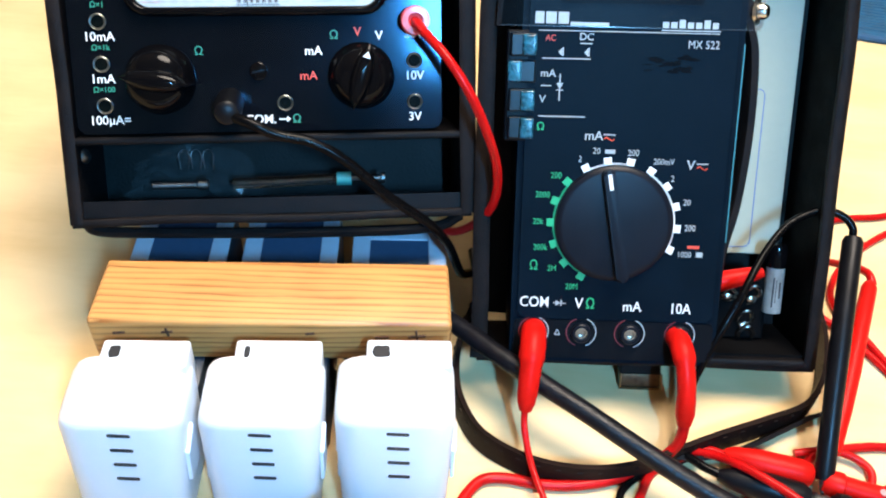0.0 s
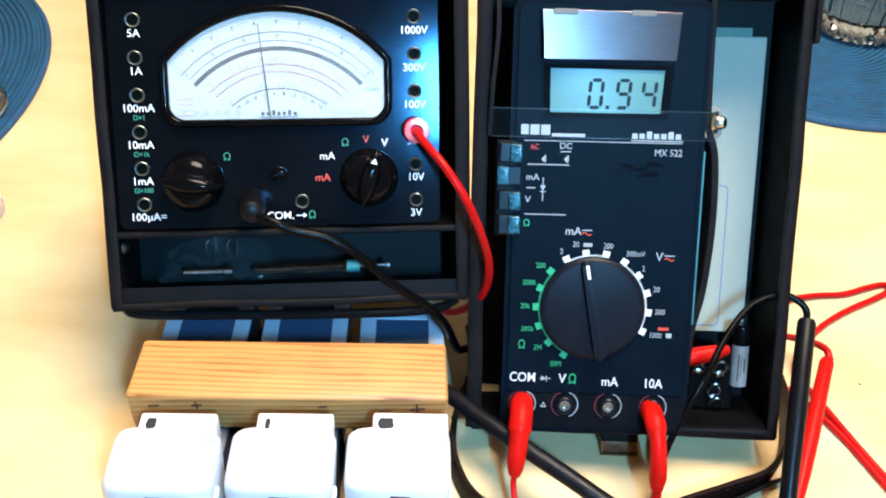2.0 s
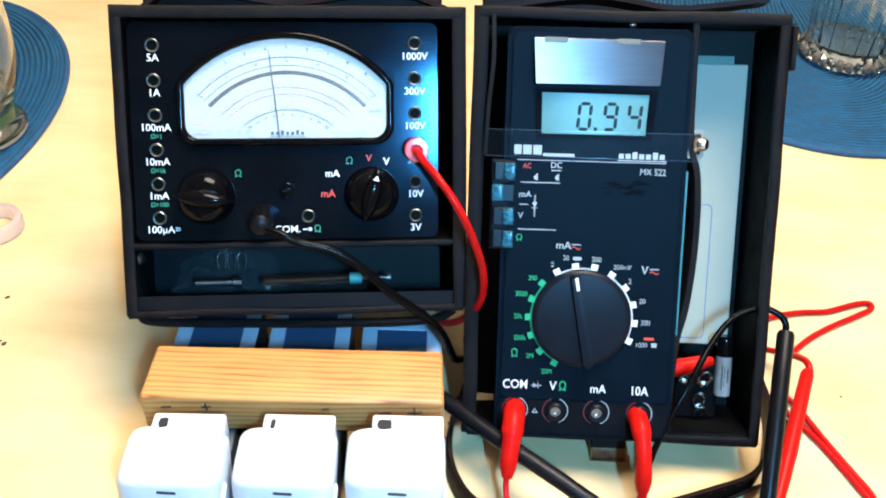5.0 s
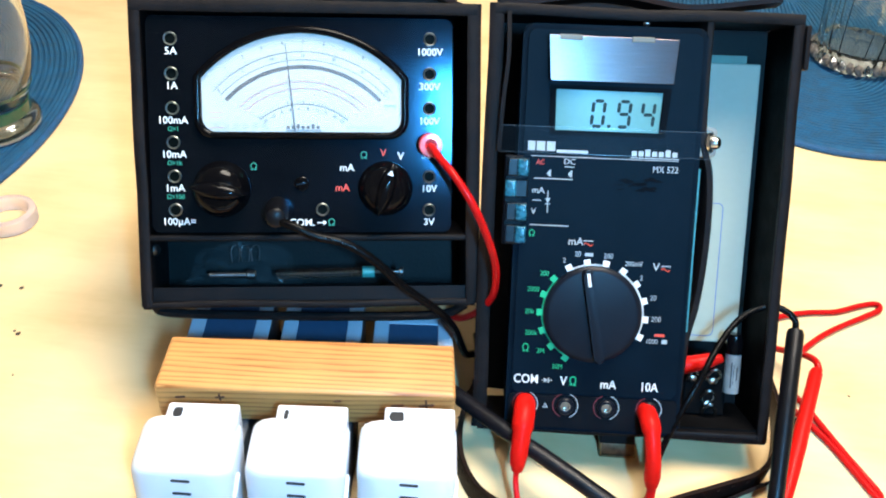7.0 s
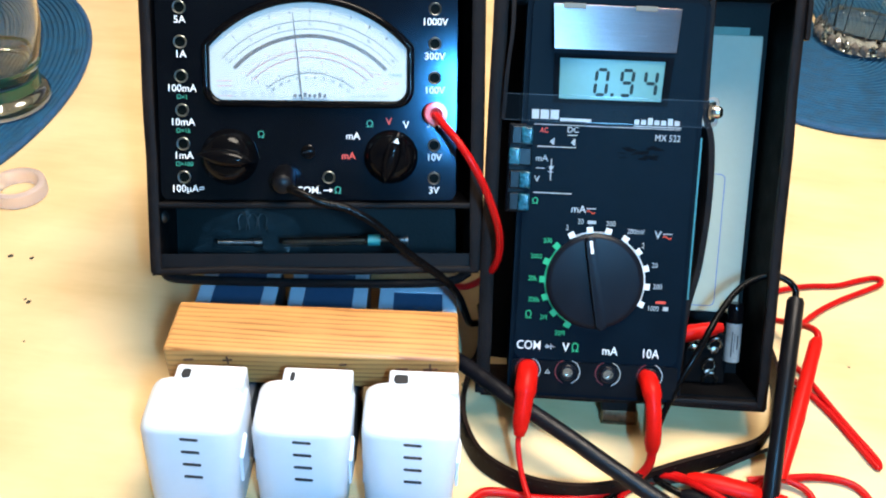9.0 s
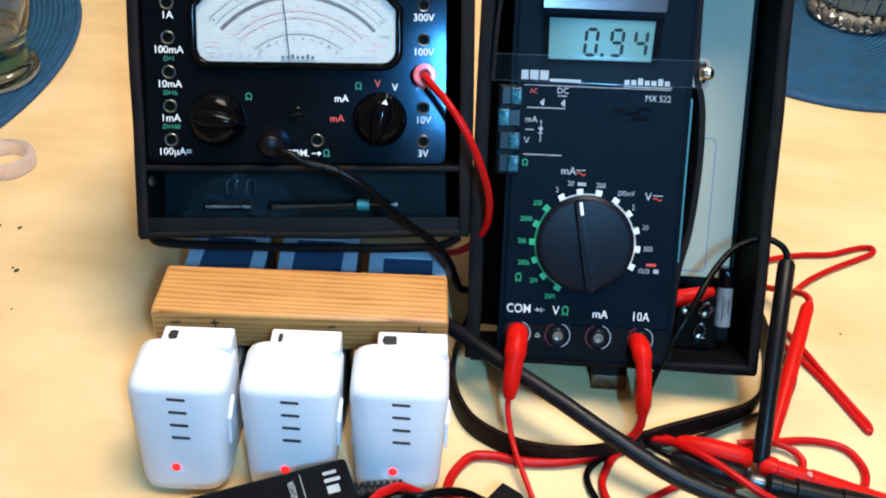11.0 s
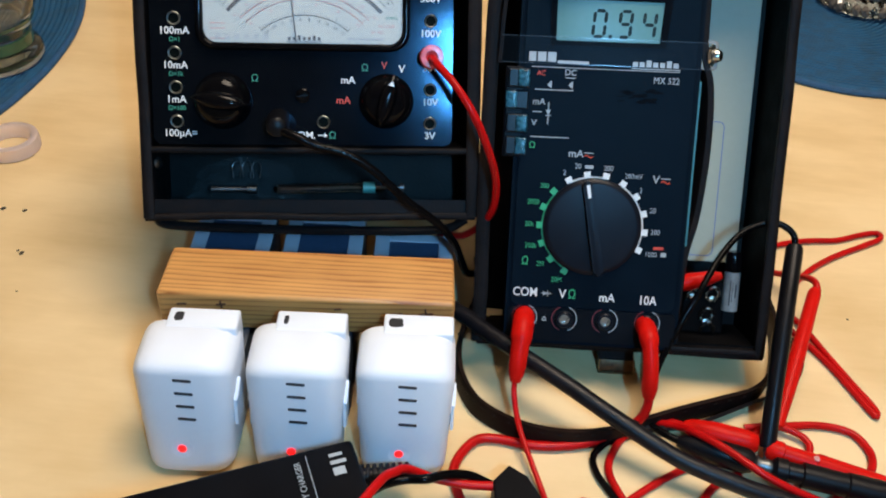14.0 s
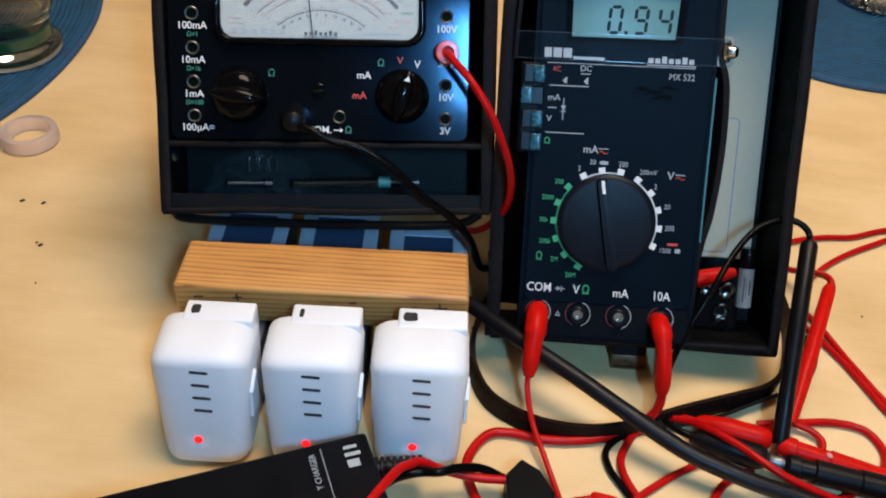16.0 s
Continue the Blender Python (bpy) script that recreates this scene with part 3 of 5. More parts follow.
for txt, x, y, c, ink in (("Ω", -46.3, -5.9, 3.2, TEAL_INK), ("Ω", -82.2, 20.4, 3.2, TEAL_INK), ("Ω", -30.9, 25.8, 3.2, TEAL_INK), ("V", -21.8, 27.0, 3.2, RED_INK), ("V", -13.6, 25.4, 3.4, WHITE_INK), ("mA", -38.9, 20.0, 3.3, WHITE_INK), ("mA", -41.1, 10.6, 3.3, RED_INK)):
    lettering(txt, x, y, c, ink, panel, weight=0.007)


def window(x0, x1, y0, ys, yt, r, seg=22):
    """Flat foot with round corners, short sides, an arched head."""
    pts = []
    for a in range(6):
        q = radians(180 + 90 * a / 5)
        pts.append((x0 + r + r * math.cos(q), y0 + r + r * math.sin(q)))
    for a in range(6):
        q = radians(270 + 90 * a / 5)
        pts.append((x1 - r + r * math.cos(q), y0 + r + r * math.sin(q)))
    h, w = yt - ys, (x1 - x0) / 2
    R = (w * w + h * h) / (2 * h)
    half = math.asin(w / R)
    for i in range(seg + 1):
        q = half - 2 * half * i / seg
        pts.append(((x0 + x1) / 2 + R * math.sin(q), yt - R + R * math.cos(q)))
    return pts


inner = window(-105.0, -13.4, 36.6, 61.0, 81.6, 6.5)
outer = window(-108.6, -9.8, 33.4, 62.0, 85.0, 8.5)
part("scale_bezel", frame_prism(bmesh.new(), outer, inner, -0.5, 1.6), BAKELITE, panel)
mid = [Vector((p[0] * 0.5 + q[0] * 0.5, p[1] * 0.5 + q[1] * 0.5, 1.5)) for p, q in zip(outer, inner)]
part("bezel_roll", sweep(bmesh.new(), mid + mid[:1], circle(1.75, 10), up=Vector((0, 0, 1))), BAKELITE, panel, smooth=True)
card = part("scale_card", prism(bmesh.new(), inner, 0.05, 0.4), DIAL_WHITE, panel)


def arc(cx, cy, r0, r1, a0, a1, mat, z=0.5, seg=40):
    bm = bmesh.new()
    P = [[bm.verts.new((cx + r * math.sin(radians(a0 + (a1 - a0) * i / seg)), cy + r * math.cos(radians(a0 + (a1 - a0) * i / seg)), z)) for i in range(seg + 1)] for r in (r0, r1)]
    for i in range(seg):
        bm.faces.new((P[0][i], P[0][i + 1], P[1][i + 1], P[1][i]))
    bmesh.ops.solidify(bm, geom=list(bm.faces), thickness=0.08)
    return part("scale_arc", bm, mat, card)


ax, ay = -58.6, 18.0
arc(ax, ay, 47.6, 49.4, -47, 47, SCALE_GREY)
arc(ax, ay, 55.2, 55.5, -48, 48, SCALE_GREY)
arc(ax, ay, 51.6, 51.85, -47, 47, SCALE_GREY)
arc(ax, ay, 41.6, 41.95, -45, 45, FADED_RED)
arc(ax, ay, 38.5, 38.85, -44, 44, FADED_RED)
arc(ax, ay, 31.3, 31.65, -40, 40, SCALE_GREY)


def ticks(r0, r1, a0, a1, n, mat, long_every=5, w=0.14):
    bm = bmesh.new()
    for i in range(n + 1):
        a = radians(a0 + (a1 - a0) * i / n)
        e = r1 + (0.9 if i % long_every == 0 else 0)
        d, s = Vector((math.sin(a), math.cos(a), 0)), Vector((math.cos(a), -math.sin(a), 0)) * w / 2
        c = Vector((ax, ay, 0.58))
        vs = [bm.verts.new(c + d * r + s * k) for r, k in ((r0, -1), (r0, 1), (e, 1), (e, -1))]
        bm.faces.new(vs)
    bmesh.ops.solidify(bm, geom=list(bm.faces), thickness=0.05)
    return part("scale_ticks", bm, mat, card)


ticks(55.4, 56.6, -46, 46, 50, SCALE_GREY)
ticks(51.8, 52.8, -46, 46, 60, GREY_INK)
ticks(41.9, 43.0, -44, 44, 50, FADED_RED, w=0.2)
ticks(38.8, 39.7, -43, 43, 40, FADED_RED, w=0.2)
ticks(31.6, 32.7, -39, 39, 30, BLACK_INK, w=0.2)
for i, txt in enumerate(("-20", "-10", "-4", "0", "4", "8", "12", "16", "20", "22")):
    a = -37 + 8.2 * i
    lettering(txt, ax + 29.4 * math.sin(radians(a)), ay + 29.4 * math.cos(radians(a)), 1.4, BLACK_INK, card, z=0.55, turn=-a)
for i in range(6):
    a = -42 + 16.8 * i
    lettering(str(2 * i), ax + 36.6 * math.sin(radians(a)), ay + 36.6 * math.cos(radians(a)), 1.5, FADED_RED, card, z=0.55, turn=-a)
for i in range(11):
    a = -46 + 9.2 * i
    q = radians(a)
    if abs(a) < 40:
        lettering(str(i), ax + 59.6 * math.sin(q), ay + 59.6 * math.cos(q), 1.7, BLACK_INK, card, z=0.55, turn=-a)
    lettering(str(5 * i), ax + 44.6 * math.sin(q), ay + 44.6 * math.cos(q), 1.2, FADED_RED, card, z=0.55, turn=-a)
for i, txt in enumerate(("0", "5", "10", "15", "20", "25", "30")):
    a = -46 + 15.3 * i
    q = radians(a)
    lettering(txt, ax + 53.8 * math.sin(q), ay + 53.8 * math.cos(q), 1.3, BLACK_INK, card, z=0.55, turn=-a)
for i in range(6):
    bar(-100 + i * 4.4, -97.4 + i * 4.4, 38.2, 40.6, GREY_INK, card, z=0.42, h=0.1, name="symbol_mark")
bar(-39, -22, 38.6, 39.6, GREY_INK, card, z=0.42, h=0.1)
for k in range(4):
    bar(ax - 43.5, ax - 36.5, 45.2 - 2.3 * k, 45.55 - 2.3 * k, (FADED_RED, FADED_RED, GREY_INK, FADED_RED)[k], card, z=0.42, h=0.1)
for txt, x, y, ink in (("DC.A", -18.4, 52.6, GREY_INK), ("OHMS", -18.6, 48.7, TEAL_INK), ("AC CUR", -20.8, 44.9, FADED_RED), ("3V AC", -25.0, 42.2, FADED_RED)):
    lettering(txt, x, y, 1.5, ink, card, z=0.55)
logo = part("maker_mark", B(-67, -50.8, 37.3, 37.6, 0, 0.2), BLACK_INK, card, matrix=at(0, 0, 0.42))
for k in range(7):
    bar(-66.6 + 2.3 * k, -65.2 + 2.3 * k, 38.1, 39.6 + (0.7 if k in (2, 5) else 0), BLACK_INK, card, z=0.42, h=0.15, name="maker_mark")
needle = [Vector((-62.6, 37, 1.2)), Vector((-66.6, 77, 1.2))]
part("needle", rod(bmesh.new(), needle[0], needle[1], [(0, 0.32), (0.55, 0.26), (1, 0.12)], 6), BLACK_INK, panel)
pane = part("glass_pane", prism(bmesh.new(), inner, 1.9, 2.1), METER_GLASS, panel)
pane.visible_shadow = False
screw = part("zero_screw", lathe(bmesh.new(), [(3.4, 0), (3.4, 1.2), (2.6, 1.7), (0, 1.7)], 24), BAKELITE, panel, matrix=at(-60.1, 12.6, 0), smooth=True)
part("slot", B(-2.4, 2.4, -0.35, 0.35, 1.72, 1.8), METER_DARK, screw, matrix=at(0, 0, 0, 10))


def bar_knob(x, y, r, turn, arrow):
    """A glossy skirted knob with a pointed, rounded grip across it."""
    k = part("selector_knob", lathe(bmesh.new(), [(r, 0), (r, 2.0), (r * 0.97, 3.2), (r * 0.93, 6), (r * 0.86, 9), (r * 0.74, 11.2), (r * 0.5, 12.6), (0, 13)], 48), BAKELITE, panel, matrix=at(x, y, 0, turn), smooth=True)
    bm, rows = bmesh.new(), []
    for q in range(17):
        f = -1 + q / 8
        w = r * 0.30 * (1 - abs(f) ** 2.6) + 0.15
        top = 16.4 - 2.6 * abs(f) ** 3
        rows.append([bm.verts.new((f * r * 0.99, w * b, z)) for b, z in ((-1.25, 2), (-1.0, top - 3.2), (-0.72, top - 1.0), (-0.3, top), (0.3, top), (0.72, top - 1.0), (1.0, top - 3.2), (1.25, 2))])
    for p, q in zip(rows, rows[1:]):
        for i in range(7):
            bm.faces.new((p[i], p[i + 1], q[i + 1], q[i]))
    bm.faces.new(rows[0])
    bm.faces.new(rows[-1][::-1])
    part("grip", bm, BAKELITE, k, smooth=True)
    if arrow:
        part("pointer_mark", prism(bmesh.new(), [(r * 0.58, -1.5), (r * 0.77, 0), (r * 0.58, 1.5)], 16.3, 16.6), WHITE_INK, k)
    return k


bar_knob(-97, 10.0, 13.2, -8, False)
bar_knob(-20.8, 10.4, 12.8, 74, True)

# small spares in the bin under the analogue meter
bulb = thing("glass_fuse", "slim glass fuse tube lying in the case bin", "fuse", LM @ at(-52, -33, -14))
part("tube", rod(bmesh.new(), (-22, 0, 0), (20, 1, 0), [(0, 2.2), (1, 2.2)], 14), CLEAR, bulb, smooth=True)
part("filament", rod(bmesh.new(), (-20, 0, 0), (18, 1, 0), [(0, 0.3), (1, 0.3)], 6), DULL_STEEL, bulb)
part("teal_collar", rod(bmesh.new(), (20, 1, 0), (26, 1, 0), [(0, 2.8), (1, 2.8)], 14), material("teal_plastic", (0.05, 0.30, 0.28), 0.35), bulb, smooth=True)
part("pin", rod(bmesh.new(), (26, 1, 0), (40, 1, 0), [(0, 0.9), (0.86, 0.9), (0.88, 2.2), (1, 2.2)], 12), DULL_STEEL, bulb, smooth=True)
spare = thing("spare_probe_tip", "thin grey metal probe tip in the case bin", "probe tip", LM @ at(-106, -33, -13))
part("shank", rod(bmesh.new(), (0, 0, 0), (22, 0, 0), [(0, 1.5), (0.8, 1.5), (0.82, 2.2), (1, 2.2)], 12), DULL_STEEL, spare, smooth=True)
coil = thing("wire_coil", "loose coil of thin wire in the case bin", "wire", LM @ at(-90, -26, -30))
for k in (0, 1, 2):
    part("wire_loop", tube([(k * 5 - 7.6, -3, 0), (k * 5 - 8.0, 3, 1), (k * 5 - 6, 5.4, 0), (k * 5 - 4.0, 3, -1), (k * 5 - 4.4, -3, 0)], 0.22, 6), DULL_STEEL, coil, smooth=True)

bag = thing("plastic_bag", "small crumpled clear plastic bag with spares in the case bin", "bag", LM @ at(-92, -41, -34))
bm = bmesh.new()
grid = [[bm.verts.new((-26 + 52 * i / 14 + 0.9 * (j - 3) * (1 if i < 7 else -1) + 3 * noise.noise(Vector((i * 0.3, j * 0.9, 1.7))), (17 + 6 * math.sin(i * 0.22)) * j / 7, 3 + 9 * noise.noise(Vector((i * 0.55, j * 0.6, 3.1))) + 3 * noise.noise(Vector((i * 1.4, j * 1.3, 8.7))))) for i in range(15)] for j in range(8)]
for j in range(7):
    for i in range(14):
        bm.faces.new((grid[j][i], grid[j][i + 1], grid[j + 1][i + 1], grid[j + 1][i]))
bmesh.ops.solidify(bm, geom=list(bm.faces), thickness=0.15)
part("film", bm, BAG, bag).visible_shadow = False
part("snap_stud", lathe(bmesh.new(), [(3.0, 0), (3.0, 0.8), (2.0, 1.8), (0, 2)], 18), DULL_STEEL, lcase, "dull snap stud inside the bin", matrix=at(-131, -20, -10) @ pose(0, 0, 0, 0, 70), smooth=True)

# ---- digital meter in its case ----
RM = leaning(0, 0, 39.4, 0, 29.0, 2.5)
rcase = thing("meter_case", "worn black leatherette meter case with side pocket", "case", RM)
RB, RF = -60, -15
part("back_panel", B(-41, 98, -18, 182, RB, RB + 3, bevel=1), LEATHER, rcase)
part("side_panel", B(-41, -37.5, -18, 182, RB + 3, RF, bevel=1.2), LEATHER, rcase)
part("side_panel", B(95.5, 98, -18, 182, RB + 3, RF, bevel=1.2), LEATHER, rcase)
# Thin black sheets added to darken the pocket walls like deep shadow.
part("side_shade_lining", B(94.5, 95.5, -14, 178, RB + 3, RF - 2), POCKET_SHADE_BLACK, rcase)
part("bottom_shade_lining", B(56, 94.5, -14.5, -13.5, RB + 3, RF - 1), POCKET_SHADE_BLACK, rcase)
part("top_panel", B(-37.5, 94.5, 178.5, 182, RB + 3, RF, bevel=1.2), LEATHER, rcase)
part("bottom_panel", B(-37.5, 94.5, -18, -14.5, RB + 3, RF + 3, bevel=1.2), LEATHER, rcase)
rim(-40.4, -18, -40.4, 183, RF + 0.4, 6.8, 2.8, rcase)
rim(96.4, -18, 96.4, 183, RF + 0.4, 4.8, 2.8, rcase)
rim(-41, 180.5, 98, 180.5, RF + 0.8, 5.0, 2.8, rcase)
rim(-41, -17, 98, -17, RF + 0.4, 4.4, 2.8, rcase)
part("inner_flap", sweep(bmesh.new(), spline([(-34.5, 178, -22), (-34, 160, -20), (-35.5, 140, -21), (-36.5, 118, -23)]), [(-0.9, -14), (0.9, -14), (0.9, 14), (-0.9, 14)], up=Vector((0, 0, 1))), LEATHER_EDGE, rcase, smooth=True)
part("divider", sweep(bmesh.new(), spline([(57, 179, RF - 20), (57, 150, RF - 20), (58, 125, RF - 20), (62, 108, RF - 20), (63, 80, RF - 20), (61, 50, RF - 20), (57, 28, RF - 20), (56, 0, RF - 20), (56, -14, RF - 20)]), [(-1.4, -19), (2.4, -19), (2.4, 20), (1.6, 21), (-0.8, 21), (-1.4, 20)], up=Vector((0, 0, 1))), LEATHER_EDGE, rcase, smooth=True)
part("pocket_lining", B(58, 94, 20, 176, RB + 3.2, RB + 4), LINING, rcase)
part("lid", B(-40, 97, -173, 0, -9, 0, bevel=2), LEATHER, rcase, "folded case lid propping it up", matrix=at(0, 182, RB - 2) @ pose(0, 0, 0, 45))
part("lid_flap", sweep(bmesh.new(), spline([(-36, 184, -34), (10, 190, -36), (50, 186, -40), (92, 190, -34)]), [(-12, -1.2), (12, -1.2), (12, 1.2), (-12, 1.2)], up=Vector((0, 1, 0))), STRAP, rcase)
part("lid_fold", prism(bmesh.new(), [(-40, 179), (-41, 201), (-26, 202), (-10, 200), (2, 194), (20, 188), (40, 186), (44, 179)], RB - 2, RB + 4, bevel=1.2), LEATHER, rcase)
part("glint_stud", lathe(bmesh.new(), [(1.6, 0), (1.6, 0.6), (0.9, 1.3), (0, 1.4)], 16), STEEL, rcase, "tiny nickel stud under the top edge", matrix=at(28.2, 176.9, RF - 1), smooth=True)
part("side_flap", B(98.5, 101, 158, 178, RB + 6, RF + 4, bevel=1), LEATHER_EDGE, rcase)
clasp = part("clasp", B(20.5, 38.5, -33, -25, -27, -22, bevel=1.6, seg=3), DARK_BRONZE, rcase, "dull dark bronze clasp", smooth=True)
part("clasp_edge", tube([(21, -26, -21.8), (21, -32, -21.8), (22.5, -32.8, -21.8), (36.5, -32.8, -21.8), (38, -32, -21.8), (38, -26, -21.8)], 0.5, 8), BRASS, rcase, smooth=True)
part("clasp_tab", B(20, 37.5, -26, -17, -30, -20, bevel=1), LEATHER, rcase)
snap = part("snap_stud", lathe(bmesh.new(), [(4.4, 0), (4.6, 0.8), (3.4, 1.6), (3.0, 4.2), (2.2, 5.2), (0, 5.4)], 24), STEEL, rcase, "nickel snap stud", matrix=at(60.4, 124, -16.5) @ pose(0, 0, 0, 0, 55), smooth=True)
part("snap_washer", frame_prism(bmesh.new(), round_rect(56.0, 63.6, 117.0, 131.0, 2.6), round_rect(57.6, 62.2, 118.8, 129.2, 1.8), -17.5, -14.5), TAN_PLASTIC, rcase, "yellowed plastic loop round the stud")

paper = thing("paper_sheet", "folded white instruction leaflet with blue outline", "paper", RM)
part("sheet", B(60, 90.5, 21, 162, RB + 5, RB + 10, bevel=0.6), PAPER, paper)
fr = round_rect(60.5, 78.2, 24, 93, 3)
fi = round_rect(60.9, 77.8, 24.4, 92.6, 2.6)
part("outline", frame_prism(bmesh.new(), fr, fi, RB + 10, RB + 10.15), BLUE_LINE, paper)
# Thin teal strip along the right side of the digital meter.
part("teal_edge", B(54.6, 55.4, 36, 112, -12, -6), TEAL_STRIP, paper)
part("card_edge", B(62, 84, 162, 166, RB + 5, RB + 8), material("pale_green_card", (0.12, 0.22, 0.18), 0.6), paper)

dm = thing("digital_multimeter", "dark blue grey digital multimeter showing 0.94", "multimeter", RM)
part("housing", prism(bmesh.new(), round_rect(-28, 53.5, -13.5, 174, 4), -45, -1, bevel=1.6, seg=3), METER_BLUE, dm, smooth=True)
face = part("front_panel", prism(bmesh.new(), round_rect(-25.5, 51, 4.6, 171.5, 2.5), -1, 0, bevel=0.5), METER_BLUE, dm)
strip = part("jack_strip", prism(bmesh.new(), round_rect(-26.5, 52, -12, 4.0, 2), -1.2, -0.2, bevel=0.5), METER_DARK, dm)
plate = part("metal_plate", prism(bmesh.new(), [(-15.6, 149.2), (39.4, 149.4), (40.6, 168.7), (-17.0, 168.9)], 0, 0.5, bevel=0.2), SILVER, face, "brushed aluminium plate", matrix=at(12, 0, 2.6) @ pose(0, 0, 0, 0, 5.4) @ at(-12, 0, 0))
for x in (-7.5, 24.5):
    part("plate_tab", B(x - 5, x + 5, 166.9, 169.2, 0.4, 1.0, bevel=0.25), material("cream_tab", (0.15, 0.14, 0.11), 0.5), plate)
part("lcd_bezel", frame_prism(bmesh.new(), [(-15.0, 147.6), (38.6, 147.4), (37.0, 125.6), (-14.2, 125.4)], [(-12.2, 145.6), (34.9, 145.4), (34.0, 127.7), (-11.8, 127.5)], -0.2, 1.0), SMUDGE, face)
lcd = part("lcd", prism(bmesh.new(), [(-12.2, 145.6), (-11.8, 127.5), (34.0, 127.7), (34.9, 145.4)], -0.2, 0.3), LCD_GREEN, face)


def digit(x, y, w, h, segs, slant=0.07, t=1.5):
    """Seven-segment figure; segs from a (top) clockwise to g (middle)."""
    lines = {"a": ((0, h), (w, h)), "b": ((w, h), (w, h / 2)), "c": ((w, h / 2), (w, 0)), "d": ((0, 0), (w, 0)), "e": ((0, h / 2), (0, 0)), "f": ((0, h), (0, h / 2)), "g": ((0, h / 2), (w, h / 2))}
    for s in segs:
        p, q = [Vector((a, b)) for a, b in lines[s]]
        d = (q - p).normalized()
        nrm = Vector((-d.y, d.x)) * t / 2
        p, q = p + d * 0.35, q - d * 0.35
        pts = [p, p + d * t / 2 - nrm, q - d * t / 2 - nrm, q, q - d * t / 2 + nrm, p + d * t / 2 + nrm]
        part("lcd_segment", prism(bmesh.new(), [(x + v.x + slant * v.y, y + v.y) for v in pts], 0.3, 0.42), LCD_INK, lcd)


digit(4.0, 129.8, 5.0, 11.2, "abcdef")
digit(15.4, 129.9, 5.0, 11.2, "abcdfg")
digit(26.0, 130.0, 5.0, 11.2, "bcfg")
part("lcd_point", B(11.2, 12.7, 129.2, 130.7, 0.3, 0.42), LCD_INK, lcd)
# maker's marks as plain shapes
for x0, x1 in ((-23.5, -20.3), (-19.6, -15.8), (-15.1, -11.3)):
    bar(x0, x1, 118.0, 122.2, GREY_INK, face, name="maker_mark")
bar(-10.6, 3.4, 117.4, 118.7, GREY_INK, face, name="maker_mark")
for k in range(7):
    bar(23 + 3.0 * k, 25.2 + 3.0 * k, 117.2, 119.4 + (0.9 if k in (2, 5) else 0), GREY_INK, face, name="maker_mark")
bar(22.6, 44.2, 116.2, 116.6, GREY_INK, face, name="maker_mark")
bar(-22, 44, 115.4, 115.7, GREY_INK, face, name="print_line")
lettering("MX 522", 38.5, 111.4, 2.9, GREY_INK, face, wide=0.86)
lettering("AC", -17.5, 112.8, 2.3, RED_INK, face, wide=0.85)
lettering("DC", -4.4, 113.4, 2.6, GREY_INK, face, weight=0.002)
bar(-6.6, -2.2, 110.9, 111.3, GREY_INK, face, name="print_line")
bar(-20.2, -2.6, 105.3, 105.7, GREY_INK, face, name="print_line")
bar(-20.8, -3.3, 84.0, 84.4, GREY_INK, face, name="print_line")
for x in (-13.5, -4.0):
    part("switch_mark", prism(bmesh.new(), [(x - 1, 107.8), (x + 0.4, 106.4), (x + 0.4, 109.4)], 0, 0.2), GREY_INK, face)
    bar(x + 0.5, x + 0.9, 106.4, 109.6, GREY_INK, face, name="print_line")
lettering("mA", -17.9, 100.0, 2.8, GREY_INK, face, weight=0.002)
bar(-20.4, -16.4, 95.3, 95.7, GREY_INK, face, name="print_line")
lettering("V", -19.6, 90.4, 2.8, GREY_INK, face, weight=0.002)
lettering("Ω", -19.8, 80.2, 2.8, GREEN_INK, face, weight=0.002)
part("diode_mark", prism(bmesh.new(), [(-14.6, 96.6), (-12.2, 96.6), (-13.4, 94.2)], 0, 0.2), GREY_INK, face)
bar(-14.7, -12.1, 93.8, 94.15, GREY_INK, face, name="print_line")
bar(-13.6, -13.2, 90.0, 100.0, GREY_INK, face, name="print_line")
# a rubbed dark smudge
for k in range(22):
    sx, sy = 18 + 17 * random_at(k, 0.3), 101.5 + 6.5 * random_at(k, 5.7)
    a, b = 1.0 + 2.2 * random_at(k, 9.1), 0.25 + 0.5 * random_at(k, 2.9)
    part("smudge", prism(bmesh.new(), [(a * math.cos(q) * (1 + 0.25 * math.sin(3 * q + k)), b * math.sin(q)) for q in [2 * math.pi * w / 12 for w in range(12)]], 0, 0.03), SMUDGE, face, matrix=at(sx, sy, 0.004 * k, 14 * random_at(k, 7.7) - 7))
# push buttons on the side
well = part("button_well", B(-33.5, -21.6, 74.5, 115.5, -6, -0.4, bevel=0.8), METER_DARK, dm)
for y, pressed in ((110.3, False), (100.6, True), (90.0, False), (79.8, False)):
    key = part("push_button", B(-32.2, -22.6, y - 4.2, y + 4.2, -2, 1.6 if pressed else 2.4, bevel=0.7), BUTTON_DARK, well)
    # Raised blue facet paints the reflection seen on each dark button.
    x0 = -33.0 if pressed else -27.8
    cap = B(x0, x0 + 5.0, y - 3.8, y + 3.8, 1.0, 3.2 if pressed else 4.4, bevel=0.8, seg=3)
    for v in cap.verts:
        v.co.z += (v.co.x - x0) * 0.10 + 0.25 * noise.noise(v.co * 0.4)
    part("reflection_facet", cap, BUTTON_REFLECTION, key, "raised facet coloured as blue reflection on the button", smooth=True)
# rotary selector
DX, DY, DR = 10.0, 43.8, 22.9
